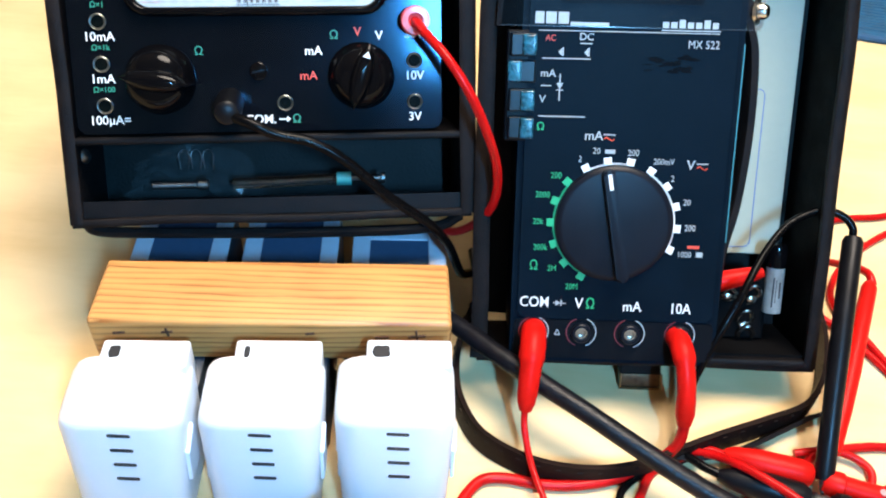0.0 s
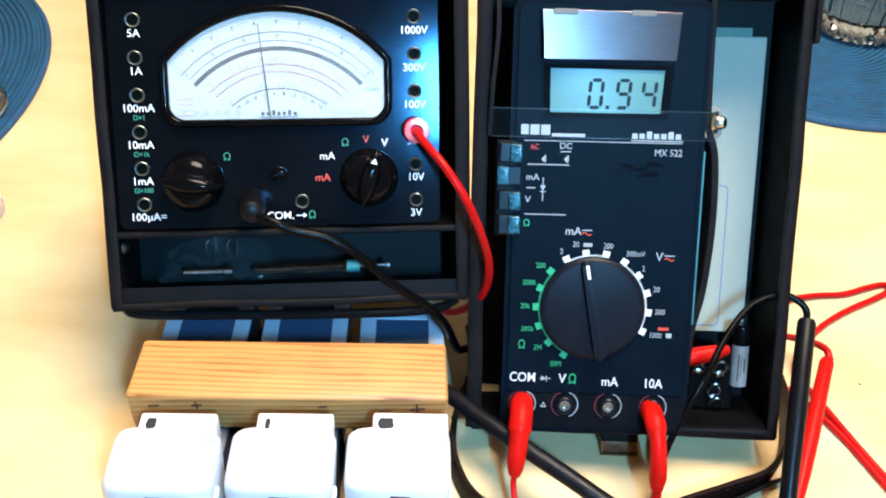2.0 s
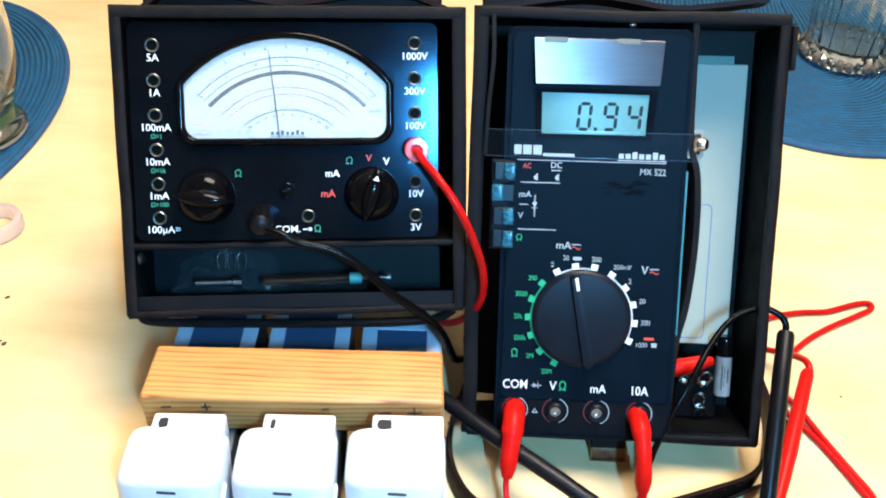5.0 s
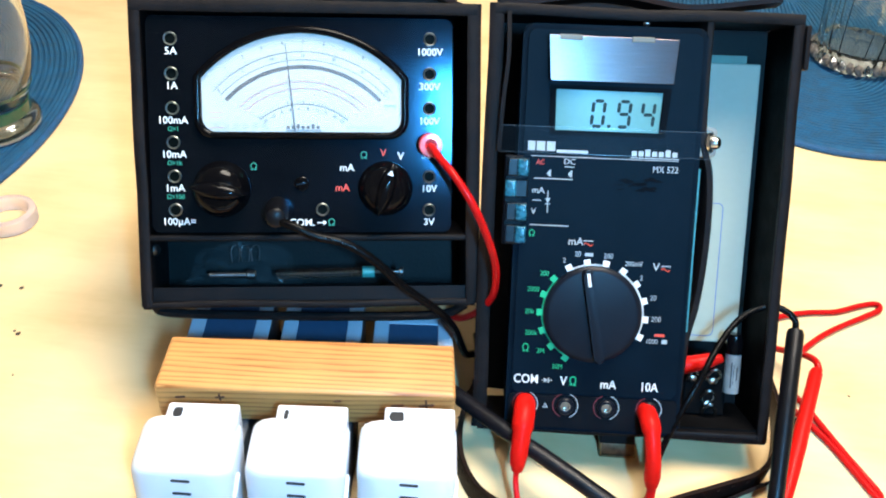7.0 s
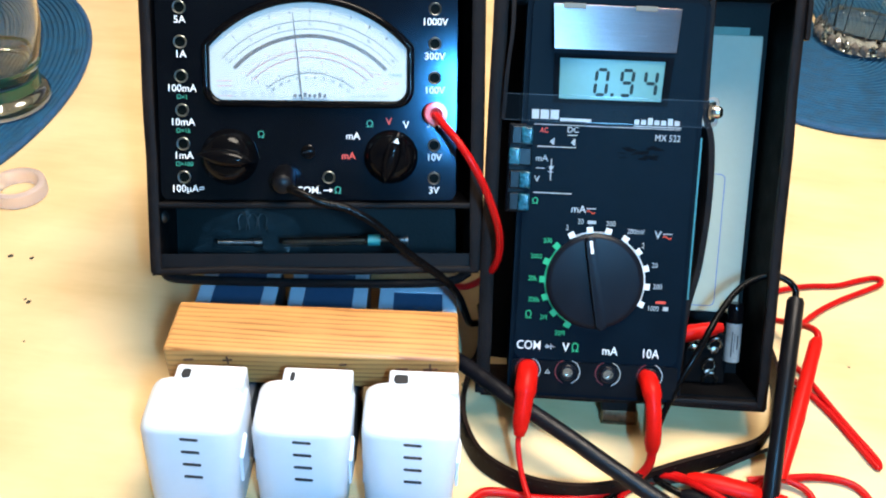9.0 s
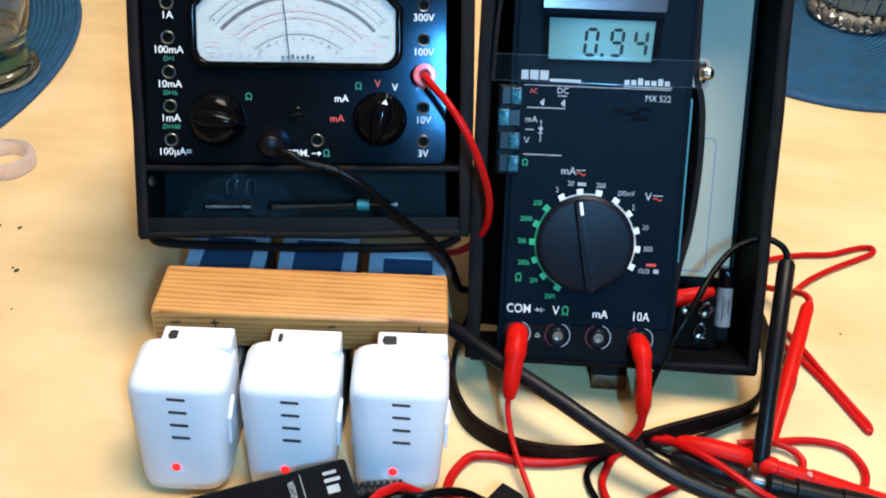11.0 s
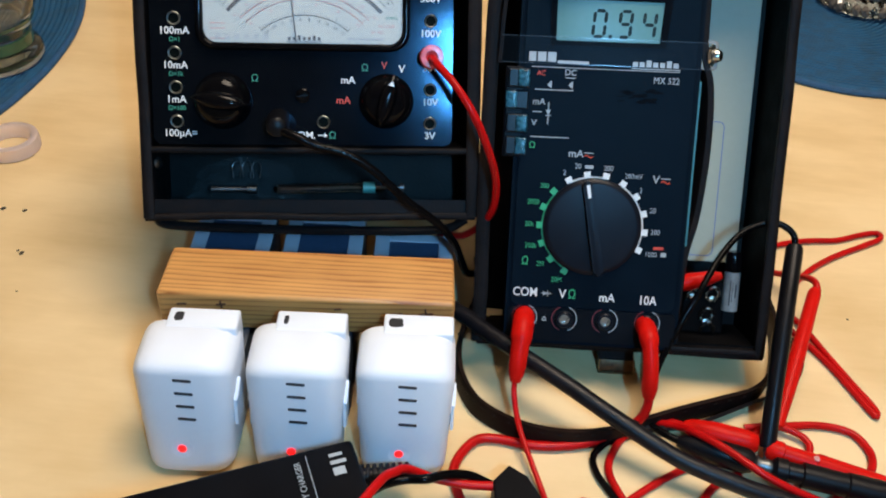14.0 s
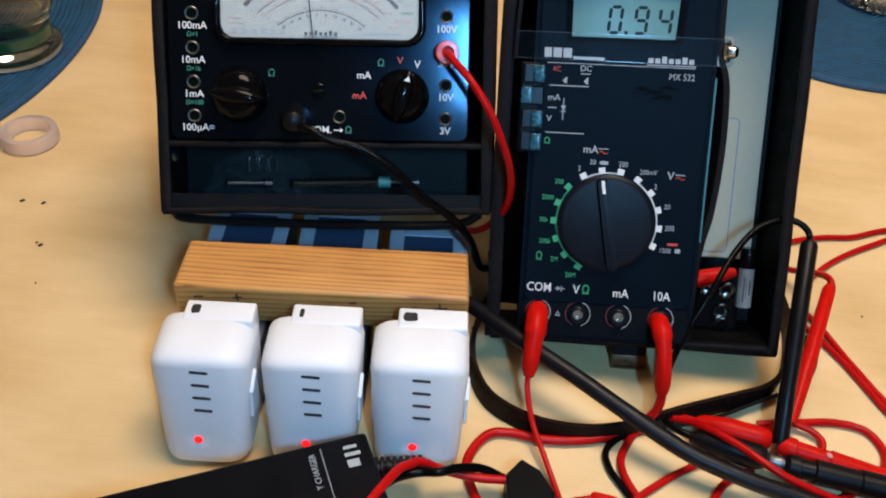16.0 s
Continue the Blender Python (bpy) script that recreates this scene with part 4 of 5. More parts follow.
dial = part("selector_dial", lathe(bmesh.new(), [(DR - 0.3, 0), (DR - 0.4, 2.0), (DR - 1.6, 3.2), (DR - 3, 3.4), (0, 3.4)], 64), KNOB_BLUE, face, matrix=at(DX, DY, 0, 0), smooth=True)
part("dial_bar", prism(bmesh.new(), round_rect(-2.3, 2.3, -22, 21.8, 1.8), 3.2, 8.0, bevel=1.0, seg=3), KNOB_BLUE, dial, matrix=at(0, 0, 0, 10.5), smooth=True)
part("dial_pointer", B(-0.7, 0.7, 14.5, 20.5, 8.0, 8.2), WHITE_INK, dial, matrix=at(0, 0, 0, 10.5))


def dial_ring(a0, a1, mat):
    seg, bm = 36, bmesh.new()
    P = [[bm.verts.new((DX + r * math.sin(radians(a0 + (a1 - a0) * i / seg)), DY + r * math.cos(radians(a0 + (a1 - a0) * i / seg)), 0.2)) for i in range(seg + 1)] for r in (DR - 0.2, DR + 0.6)]
    for i in range(seg):
        bm.faces.new((P[0][i], P[0][i + 1], P[1][i + 1], P[1][i]))
    bmesh.ops.solidify(bm, geom=list(bm.faces), thickness=0.1)
    return part("dial_arc", bm, mat, face)


dial_ring(-152, -50, GREEN_INK)
dial_ring(-29, 12, WHITE_INK)
dial_ring(32, 114, WHITE_INK)
for k, (txt, x, y, mat, cap) in enumerate((("20M", -4.7, 17.9, GREEN_INK, 2.3), ("2M", -12.8, 25.1, GREEN_INK, 2.3), ("200k", -17.7, 33.5, GREEN_INK, 2.3), ("20k", -19.0, 43.7, GREEN_INK, 2.3), ("2000", -17.7, 54.2, GREEN_INK, 2.3), ("200", -12.9, 61.8, GREEN_INK, 2.3),
                                          ("2", -4.2, 68.3, WHITE_INK, 2.4), ("20", 1.8, 71.5, WHITE_INK, 2.4), ("200", 15.7, 71.1, WHITE_INK, 2.4), ("200mV", 27.4, 68.0, WHITE_INK, 2.3), ("2", 31.2, 61.6, WHITE_INK, 2.4), ("20", 37.3, 52.6, WHITE_INK, 2.4), ("200", 39.3, 42.6, WHITE_INK, 2.4), ("1000", 38.0, 32.1, WHITE_INK, 2.3))):
    q = radians(-152 + 20.45 * k)
    part("range_mark", B(-1.5, 1.5, -1.2, 1.5, 0.1, 0.5), mat, face, matrix=at(DX + (DR + 1.3) * math.sin(q), DY + (DR + 1.3) * math.cos(q), 0, -math.degrees(q)))
    lettering(txt, x, y, cap, mat if mat is GREEN_INK else GREY_INK, face, weight=0.0, wide=0.85)
bar(5.0, 8.8, 70.7, 72.2, GREY_INK, face, name="print_bar")
bar(39.0, 43.6, 34.6, 35.8, RED_INK, face, name="print_bar")
bar(42.6, 45.0, 31.3, 33.2, GREY_INK, face, name="print_bar")
lettering("mA", 0.4, 77.2, 3.4, GREY_INK, face, weight=0.005)
lettering("V", 37.6, 66.9, 3.6, GREY_INK, face, weight=0.005)
for x, y in ((6.2, 77.0), (41.9, 66.8)):
    bar(x - 2.2, x + 2.2, y + 0.6, y + 1.0, GREY_INK, face, name="print_line")
    part("wave_mark", tube([(x - 2, y - 0.8, 0.1), (x - 1, y - 0.2, 0.1), (x, y - 0.8, 0.1), (x + 1, y - 1.4, 0.1), (x + 2, y - 0.8, 0.1)], 0.25, 5), RED_INK, face)
lettering("Ω", -19.9, 26.1, 3.8, GREEN_INK, face, weight=0.002, wide=0.8)
lettering("COM", -18.9, 11.2, 4.2, WHITE_INK, face, weight=0.005, wide=0.85)
part("diode_mark", prism(bmesh.new(), [(-10.6, 10.0), (-8.6, 11.1), (-10.6, 12.2)], 0, 0.2), GREY_INK, face)
bar(-11.5, -6.6, 10.95, 11.25, GREY_INK, face, name="print_line")
bar(-8.6, -8.2, 9.8, 12.4, GREY_INK, face, name="print_line")
lettering("V", -1.4, 11.0, 4.2, WHITE_INK, face, weight=0.005, wide=0.9)
lettering("Ω", 3.0, 11.0, 4.2, GREEN_INK, face, weight=0.005, wide=0.8)
lettering("mA", 19.4, 10.3, 4.0, WHITE_INK, face, weight=0.005, wide=0.9)
lettering("10A", 38.3, 10.0, 4.2, WHITE_INK, face, weight=0.005, wide=0.85)
for x in (-18.7, 0.1, 19.2, 39.0):
    j = part("socket", lathe(bmesh.new(), [(4.0, 0), (4.0, 2.2), (3.4, 2.8), (2.6, 2.8), (2.4, 0.2), (0, 0.2)], 28), KNOB_BLUE, strip, matrix=at(x, -0.8, -0.2), smooth=True)
    part("contact", lathe(bmesh.new(), [(2.3, 0.2), (2.3, 1.8), (1.7, 1.8), (1.5, 0.3), (0, 0.3)], 20), STEEL, j, smooth=True)
    bm = bmesh.new()
    for i in range(24):
        a0, a1 = radians(-70 + 140 * i / 24), radians(-70 + 140 * (i + 1) / 24)
        bm.faces.new([bm.verts.new((r * math.cos(a), r * math.sin(a), 0.25)) for r, a in ((5.7, a0), (6.1, a0), (6.1, a1), (5.7, a1))])
    part("white_arc", bm, GREY_INK, j)
    bm = bmesh.new()
    for i in range(24):
        a0, a1 = radians(110 + 140 * i / 24), radians(110 + 140 * (i + 1) / 24)
        bm.faces.new([bm.verts.new((r * math.cos(a), r * math.sin(a), 0.25)) for r, a in ((5.6, a0), (6.0, a0), (6.0, a1), (5.6, a1))])
    part("red_arc", bm, material("dim_red_print", (0.16, 0.015, 0.02), 0.5) if "dim_red_print" not in bpy.data.materials else bpy.data.materials["dim_red_print"], j)
part("warning_mark", frame_prism(bmesh.new(), [(-10.6, -2.2), (-8.0, -2.2), (-9.3, 0.2)], [(-10.0, -1.8), (-8.6, -1.8), (-9.3, -0.5)], -0.2, 0.1), GREY_INK, strip)
band = thing("clear_band", "clear plastic retaining band across the multimeter", "band", RM)
bp = part("film", B(-36, 58, 117.0, 129.0, 2.0, 2.35, bevel=0.1), TAPE, band)
bp.visible_shadow = False
# Thin pale strips draw the bright glint along both film edges.
for ey in (117.0, 128.7):
    part("film_edge_glint", B(-36, 58, ey, ey + 0.3, 2.36, 2.6), BAND_GLINT, band).visible_shadow = False
part("film_end", B(58, 59.5, 117.0, 129.0, -17, 2.35, bevel=0.1), TAPE, band).visible_shadow = False

# things in the side pocket
fuse = thing("pen_battery", "small white and black cylindrical cell in the pocket", "battery", RM @ at(85, 13, -33))
part("sleeve", rod(bmesh.new(), (0, -13, 0), (0, 7, 0), [(0, 3.9), (1, 3.9)], 20), material("white_sleeve", (0.21, 0.23, 0.23), 0.4, vary=0.3), fuse, smooth=True)
part("cap", rod(bmesh.new(), (0, 7, 0), (0, 17, 0), [(0, 4.1), (0.8, 4.1), (1, 3.4)], 20), BAKELITE, fuse, smooth=True)
for k, (x, w) in enumerate(((-1.6, 0.5), (-0.4, 0.3), (1.0, 0.6))):
    part("print_bar", B(x, x + w, -10 + 2 * k, 3 - k, 3.4, 3.98), BLACK_INK, fuse)
clip = thing("terminal_block", "small black terminal block with nickel screws", "terminal", RM @ at(71, -2, -36))
# Block takes the same shadow-dark black as the pocket walls.
part("block", B(-9, 12, -11, 16, -12, 2, bevel=1), POCKET_SHADE_BLACK, clip)
for k, (x, y) in enumerate(((-5, 8), (5, 7), (3, -5))):
    part("screw_head", lathe(bmesh.new(), [(2.4, 0), (2.4, 1.2), (1.6, 2), (0, 2.2)], 14), STEEL, clip, matrix=at(x, y, 2, 30 * k, 20), smooth=True)
for k, (x, y) in enumerate(((-5, 10), (5, 11), (3, 0), (4, -7))):
    part("wire_clamp", tube([(x - 2.8, y - 3.6, 2), (x - 3.0, y, 5), (x, y + 3.0, 6.5), (x + 3.0, y, 5), (x + 2.8, y - 3.6, 2)], 0.9, 8), STEEL, clip, smooth=True)

# ---- batteries, wooden block, charger ----


def battery(x, y, yaw, patch, length):
    b = thing("drone_battery", "matt white drone battery pack lying on its side, red light lit", "battery", at(x, y, 0, yaw), group="battery packs on the table")
    prof = [(7, 0.6), (2.2, 1.4), (0.4, 4), (0.2, 9), (4.6, 32), (8.9, 54.6), (9.5, 56.6), (10.9, 58.2), (13.4, 59.2), (18, 59.7), (26, 60.0), (35, 60.0), (38, 58.4), (38, 2.5), (36, 0.6)]
    # rounded cap: the outline of the side, drawn in towards both flanks
    bm = bmesh.new()
    rows = []
    half = 20.9
    for k, s in ((-1, 0.0), (-0.978, 0.30), (-0.90, 0.60), (-0.77, 0.84), (-0.58, 0.97), (-0.35, 1.0), (0.35, 1.0), (0.58, 0.97), (0.77, 0.84), (0.90, 0.60), (0.978, 0.30), (1, 0.0)):
        ring_v = []
        for py, pz in prof:
            inset = (1 - s) * 10.5
            dy = py + inset * max(0, 1 - py / 27.0)
            dz = pz - inset * 0.80 * max(0, (pz - 44) / 15.0) + inset * 0.35 * max(0, (6 - pz) / 6.0)
            ring_v.append(bm.verts.new((k * half * (1 - 0.10 * (1 - pz / 59)), dy, max(0.4, dz))))
        rows.append(ring_v)
    for p, q in zip(rows, rows[1:]):
        for i in range(len(p)):
            j = (i + 1) % len(p)
            bm.faces.new((p[i], p[j], q[j], q[i]))
    bm.faces.new(rows[0][::-1])
    bm.faces.new(rows[-1])
    cap = part("end_cap", bm, WHITE_PLASTIC, b, smooth=True)
    tabp = part("top_tab", B(-10.6, 19.8, 32, 44.2, 46, 60.4, bevel=1.2, seg=3), WHITE_PLASTIC, b, smooth=True)
    px, pw, ph = patch
    blot = [(px + pw / 2 * math.copysign(abs(math.cos(q)) ** 0.5, math.cos(q)) * (1 + 0.22 * noise.noise(Vector((q * 2.1, px, 0)))), 38.3 + ph / 2 * math.copysign(abs(math.sin(q)) ** 0.5, math.sin(q)) * (1 + 0.22 * noise.noise(Vector((px, q * 2.3, 4))))) for q in [2 * math.pi * w / 28 for w in range(28)]]
    part("marker_patch", prism(bmesh.new(), blot, 60.38, 60.5), MARKER, tabp, "black felt-pen patch")
    body = part("body", B(-20.2, 20.2, 38, length, 0.8, 38, bevel=2.2, seg=2), BODY_GREY, b, smooth=True)
    part("edge_strip", B(-20.0, -12.5, 62, length - 1, 37.6, 39.2, bevel=0.5), GREY_PLASTIC, body)
    part("edge_strip", B(12.5, 20.0, 62, length - 1, 37.6, 39.2, bevel=0.5), GREY_PLASTIC, body)
    part("edge_strip", B(-12.5, 12.5, length - 7, length - 1, 37.6, 39.2, bevel=0.5), GREY_PLASTIC, body)
    part("label", B(-12.5, 12.5, 62, length - 7, 37.6, 38.6), LABEL_BLUE, body)
    lean_m = at(0, -1.6, 0) @ pose(0, 0, 0, 90 - 11)
    for k in range(4):
        v = 33.7 + 6.6 * k
        part("led_slit", prism(bmesh.new(), round_rect(-3.9, 3.9, -0.72, 0.72, 0.65, 4), -1.2, 0.12), SLIT, cap, matrix=at(1.7 - 0.2 * k, 0, 0) @ lean_m @ at(0, v, 0.05, -3))
    btn = part("power_button", lathe(bmesh.new(), [(5.0, -1.5), (5.0, 0.0), (4.8, 0.05), (4.6, 0.0), (0, 0.05)], 32), WHITE_PLASTIC, cap, matrix=at(-1.7, 0, 0) @ lean_m @ at(0, 17.2, 0.0), smooth=True)
    part("led", lathe(bmesh.new(), [(1.85, 0), (1.85, 0.4), (1.3, 0.7), (0, 0.8)], 18), RED_GLOW, btn, "lit red light", matrix=at(0, 0.5, 0), smooth=True)
    for sx in (-1, 1):
        bm = bmesh.new()
        prism(bm, [(10.5, 24), (20, 21), (23, 23), (23, 41), (21, 42), (13, 37)], 0, 1.3, bevel=0.5)
        latch = part("side_latch", bm, WHITE_PLASTIC, cap, matrix=Matrix(((0, 0, sx, (20.0 if sx > 0 else -18.8) * MM), (1, 0, 0, 0), (0, 1, 0, 0), (0, 0, 0, 1))))
        part("grip_ridge", rod(bmesh.new(), (12.6, 36.6, 1.2), (22.0, 41.6, 1.4), [(0, 0.3), (0.1, 0.55), (0.9, 0.55), (1, 0.3)], 10), WHITE_PLASTIC, latch, smooth=True)
    return b


battery(-159.1, -83.0, 4.6, (-5.6, 4.0, 5.2), 140)
battery(-112.9, -78.6, 4.6, (-6.2, 2.0, 5.2), 140)
battery(-67.0, -74.0, 4.6, (-5.2, 6.2, 5.4), 127)

block = thing("wooden_block", "oiled pine block with worn edges across the batteries", "wood block", at(-118.5, -9.5, 38.8, 4.8))
bm = B(-66.3, 66.3, -16.2, 16.2, 0, 20.8, bevel=1.7, seg=3)
for v in bm.verts:
    v.co += Vector(noise.noise_vector(v.co * 0.04)) * 0.8
part("block_body", bm, PINE, block, smooth=True)
for x, y, s, kind in ((-55.5, 14.6, 4.4, "-"), (-38, 15.2, 4.2, "+"), (14, 15, 3.4, "-"), (40.5, 13.4, 5.4, "-"), (53.5, 14.0, 6.6, "+")):
    for sgn in ((0,) if kind == "-" else (0, 90)):
        part("ink_stroke", B(-s / 2, s / 2, -0.38, 0.38, -1.5, 0.7), PENCIL, block, matrix=at(x, -16.2, y) @ pose(0, 0, 0, 90) @ pose(0, 0, 0, 0, 0, sgn + 6))

CH = at(-88.5, -76.5, 0, 25.3)
charger = thing("battery_charger", "matt black rectangular battery charger brick", "charger", CH)
part("case", B(-190, 0, -78, 0, 0.5, 30.4, bevel=2.2, seg=3), CHARGER_BLACK, charger, smooth=True)
part("seam", B(-190.3, 0.3, -78.3, 0.3, 12.5, 13.1), METER_DARK, charger)
lettering("Y CHARGER", -24.6, -14.6, 2.6, GREY_INK, charger, z=30.45, turn=90, wide=0.88, name="lettering")
bar(-20.7, -20.4, -60, -3.8, GREY_INK, charger, z=30.4, h=0.1, name="print_line")
# maker's mark as plain shapes
for x0, x1, y0, y1 in ((-11.4, -6.4, -16.6, -12.8), (-11.6, -5.0, -11.0, -9.2), (-11.4, -5.8, -7.2, -5.6)):
    bar(x0, x1, y0, y1, GREY_INK, charger, z=30.4, h=0.1, name="maker_mark", turn=0)
RA, RZ = Vector((-85.5, -84.0, 13.5)), Vector((-62.0, -79.5, 15.5))
RELIEF = (RZ - RA).to_track_quat("Z", "Y").to_matrix().to_4x4()
for k in range(8):
    part("strain_rib", lathe(bmesh.new(), [(5.0 - 0.12 * k, 0), (5.3 - 0.12 * k, 0.3), (5.3 - 0.12 * k, 1.4), (5.0 - 0.12 * k, 1.7)], 20), RUBBER, charger, matrix=CH.inverted() @ Matrix.Translation(RA.lerp(RZ, 0.08 + k / 8.8) * MM) @ RELIEF, smooth=True)
part("strain_core", rod(bmesh.new(), RA, RZ, [(0, 3.6), (1, 3.2)], 14), RUBBER, charger, matrix=CH.inverted(), smooth=True)
INV = CH.inverted()


def world_tube(pts, r, mat, parent, m, seg=10, name="wire", step=6):
    return part(name, tube(pts, r, seg, step), mat, parent, matrix=m.inverted() if m is not None else None, smooth=True)


world_tube([(-96, -132, 29.2), (-84.5, -113, 29.6), (-76, -97.5, 25), (-70, -90.5, 21.5), (-63, -87.5, 21), (-55, -87, 22), (-48, -81.5, 18.5), (-38, -77, 14), (-27, -77.5, 9)], 2.0, BLACK_WIRE, charger, CH)
world_tube([(-91, -132, 29.3), (-81, -112, 31), (-73, -93.5, 27.5), (-68.5, -87.5, 25), (-64, -83.5, 22.5), (-56, -81.4, 16.5), (-50, -80.8, 14), (-38, -80.5, 12), (-26, -79, 11)], 2.0, RED_WIRE, charger, CH)
hexplug = part("hex_plug", prism(bmesh.new(), [(-27.5, -78), (-24, -104), (-9, -104), (-6, -85), (-12.5, -74), (-21, -69)], 0.5, 14, bevel=1.0), CHARGER_BLACK, charger, matrix=INV)

# ---- leads, straps and cables ----


def lead(label):
    return thing("test_lead", label, "test lead")


def banana(pts, parent, mat, r=(3.4, 4.6, 4.5, 3.4, 2.0)):
    line = spline(pts, 6)
    n = len(r) - 1

    def sec(f):
        k = min(int(f * n), n - 1)
        g = f * n - k
        return circle(r[k] * (1 - g) + r[k + 1] * g, 16)

    return part("banana_plug", sweep(bmesh.new(), line, sec), mat, parent, smooth=True)


a = lead("red test lead with a red banana plug")
banana([(-18.6, 0, 38), (-19.1, -8, 41.6), (-19.6, -16, 39.2), (-20.1, -23, 31.8), (-20.5, -29, 23)], a, RED_PLASTIC, (4.8, 5.1, 5.1, 5.1, 5.1, 5.1, 5.2, 4.3, 4.2, 4.1, 4.0, 3.6, 2.4))
world_tube([(-20.5, -27, 27), (-20.5, -33, 19), (-17, -45, 11), (-11, -60, 7), (-6, -72, 4), (-2, -84, 3), (2, -104, 2.5), (-4, -130, 2.5)], 1.35, RED_WIRE, a, None)

a = lead("thick red test lead with a long red banana plug")
banana([(37.9, 1, 39), (38.1, -8, 43.0), (39.2, -16, 40.6), (40.4, -23, 32.5), (41.2, -28.5, 21)], a, RED_PLASTIC, (4.3, 4.5, 4.5, 4.5, 4.5, 4.4, 3.6, 3.6, 3.6, 3.6, 3.8, 3.8, 2.8))
world_tube([(41.3, -27, 24), (41, -31, 16), (38, -33, 9), (30, -37, 4.5), (15, -44, 3), (0, -47.5, 2.6), (-13, -48, 2.4), (-26, -46.5, 2.4), (-35, -48, 2.4), (-41, -55, 2.4), (-44.5, -64, 2.4), (-44, -72, 2.4), (-36, -90, 2.4), (-20, -110, 2.4)], 2.2, RED_WIRE, a, None)

a = lead("red test lead plugged into the analogue meter")
part("plug_collar", lathe(bmesh.new(), [(5.2, 0), (5.5, 1), (5.5, 9), (5.2, 10), (2.4, 10.2), (0, 10.2)], 28), RED_PLASTIC, a, matrix=LM @ at(0, 31, 0.4), smooth=True)
# Pink ring stands in for glare on the plug's flat red end.
part("plug_face", lathe(bmesh.new(), [(5.3, 10.0), (5.4, 10.6), (5.0, 11.0), (3.0, 11.1), (2.6, 10.6), (2.6, 10.0), (5.3, 10.0)], 32), PINK_GLARE, a, "plug end face coloured pink for the lamp glare", matrix=LM @ at(0, 31, 0.4), smooth=True)
world_tube([(-72.9, 61.4, 136.2), (-71.6, 56, 138.2), (-67.5, 47.5, 138.8), (-60.5, 38.5, 136.6), (-52, 32, 128), (-44.5, 29, 114), (-38.5, 28, 96), (-38, 30, 78), (-43, 36, 62), (-52, 46, 46), (-62, 60, 34), (-66, 75, 20), (-64, 92, 4)], 1.8, RED_WIRE, a, None, seg=12)

a = lead("black test lead plugged into the analogue meter")
part("plug_collar", rod(bmesh.new(), (0, 0, 0), (1, -3, 22), [(0, 5.2), (0.7, 5.4), (0.95, 4.4), (1, 3.0)], 24), PROBE_BLACK, a, matrix=LM @ at(-71.4, 1.5, 0.4), smooth=True)
world_tube([(-140, 34, 110), (-137, 27, 112), (-129, 24, 111), (-120, 24, 107), (-108, 25, 104), (-95, 24, 97), (-79, 22, 83), (-63.5, 23, 70), (-55.5, 26, 57), (-51.5, 31, 42), (-49, 39, 28), (-46, 47, 20), (-42.5, 58, 12), (-44, 80, 3)], 2.0, BLACK_WIRE, a, None, seg=12)

a = lead("black test probe on a thin black lead leaning on the case")
pt, pb = Vector((106.4, 34, 69)), Vector((96.3, -40.5, 8.5))
part("probe_handle", rod(bmesh.new(), pt, pb, [(0, 3.2), (0.02, 4.1), (0.5, 4.1), (0.72, 3.7), (0.97, 3.9), (1, 3.0)], 20), PROBE_BLACK, a, smooth=True)
part("probe_tip", rod(bmesh.new(), pb, pb + (pb - pt).normalized() * 6, [(0, 1.6), (0.3, 1.6), (0.35, 1.2), (0.7, 1.2), (1, 0.5)], 12), DULL_STEEL, a, smooth=True)
world_tube([(106.4, 34, 68), (106, 36.5, 71.5), (103, 39.5, 74), (97, 42, 75), (90.5, 42.5, 73), (80.5, 38, 68.5), (71, 27, 61), (62, 12, 51), (53, 0, 36), (47, -9, 19), (43.5, -22, 8), (40, -31, 4), (28, -39, 3), (18.5, -49, 2), (19, -59, 2), (26, -71, 2), (37, -88, 2), (50, -110, 2)], 1.6, BLACK_WIRE, a, None)

a = lead("red test probe lying behind the black one")
pt, pb = Vector((130.5, 48, 31)), Vector((103.8, -27, 8))
part("probe_handle", rod(bmesh.new(), pt, pb, [(0, 2.4), (0.03, 3.4), (0.55, 3.9), (0.75, 3.6), (1, 2.6)], 18), RED_PLASTIC, a, smooth=True)
world_tube([(132, 48, 30), (131.5, 54, 31), (130, 63, 26), (127, 76, 16), (122, 88, 7), (112, 100, 3)], 1.8, RED_WIRE, a, None)

a = lead("loose red lead looping over the table")
world_tube([(112, 100, 2), (124, 114, 2.2), (135, 121, 2.2), (152, 127, 2), (169, 130, 2), (184, 137, 2), (193, 140.5, 2), (197.5, 140, 2), (196, 135, 2), (186, 128, 2), (166, 115, 2), (150, 102, 2), (136, 86, 2), (128, 70, 2), (128, 58, 2.6), (133, 50, 2.4), (142, 29, 2), (150, 11, 2), (156.5, -3, 2), (156.5, -8, 2), (154, -4.5, 2), (140.6, 24.4, 2), (126, 46, 2.4), (113, 55, 5)], 1.7, RED_WIRE, a, None)

a = lead("red clip lead lying tangled on the table")
part("clip_sleeve", rod(bmesh.new(), (60, -30.5, 6.5), (93, -38.5, 8), [(0, 2.4), (0.1, 4.0), (0.4, 5.4), (0.85, 5.4), (0.97, 4.4), (1, 3.0)], 18), RED_PLASTIC, a, smooth=True)
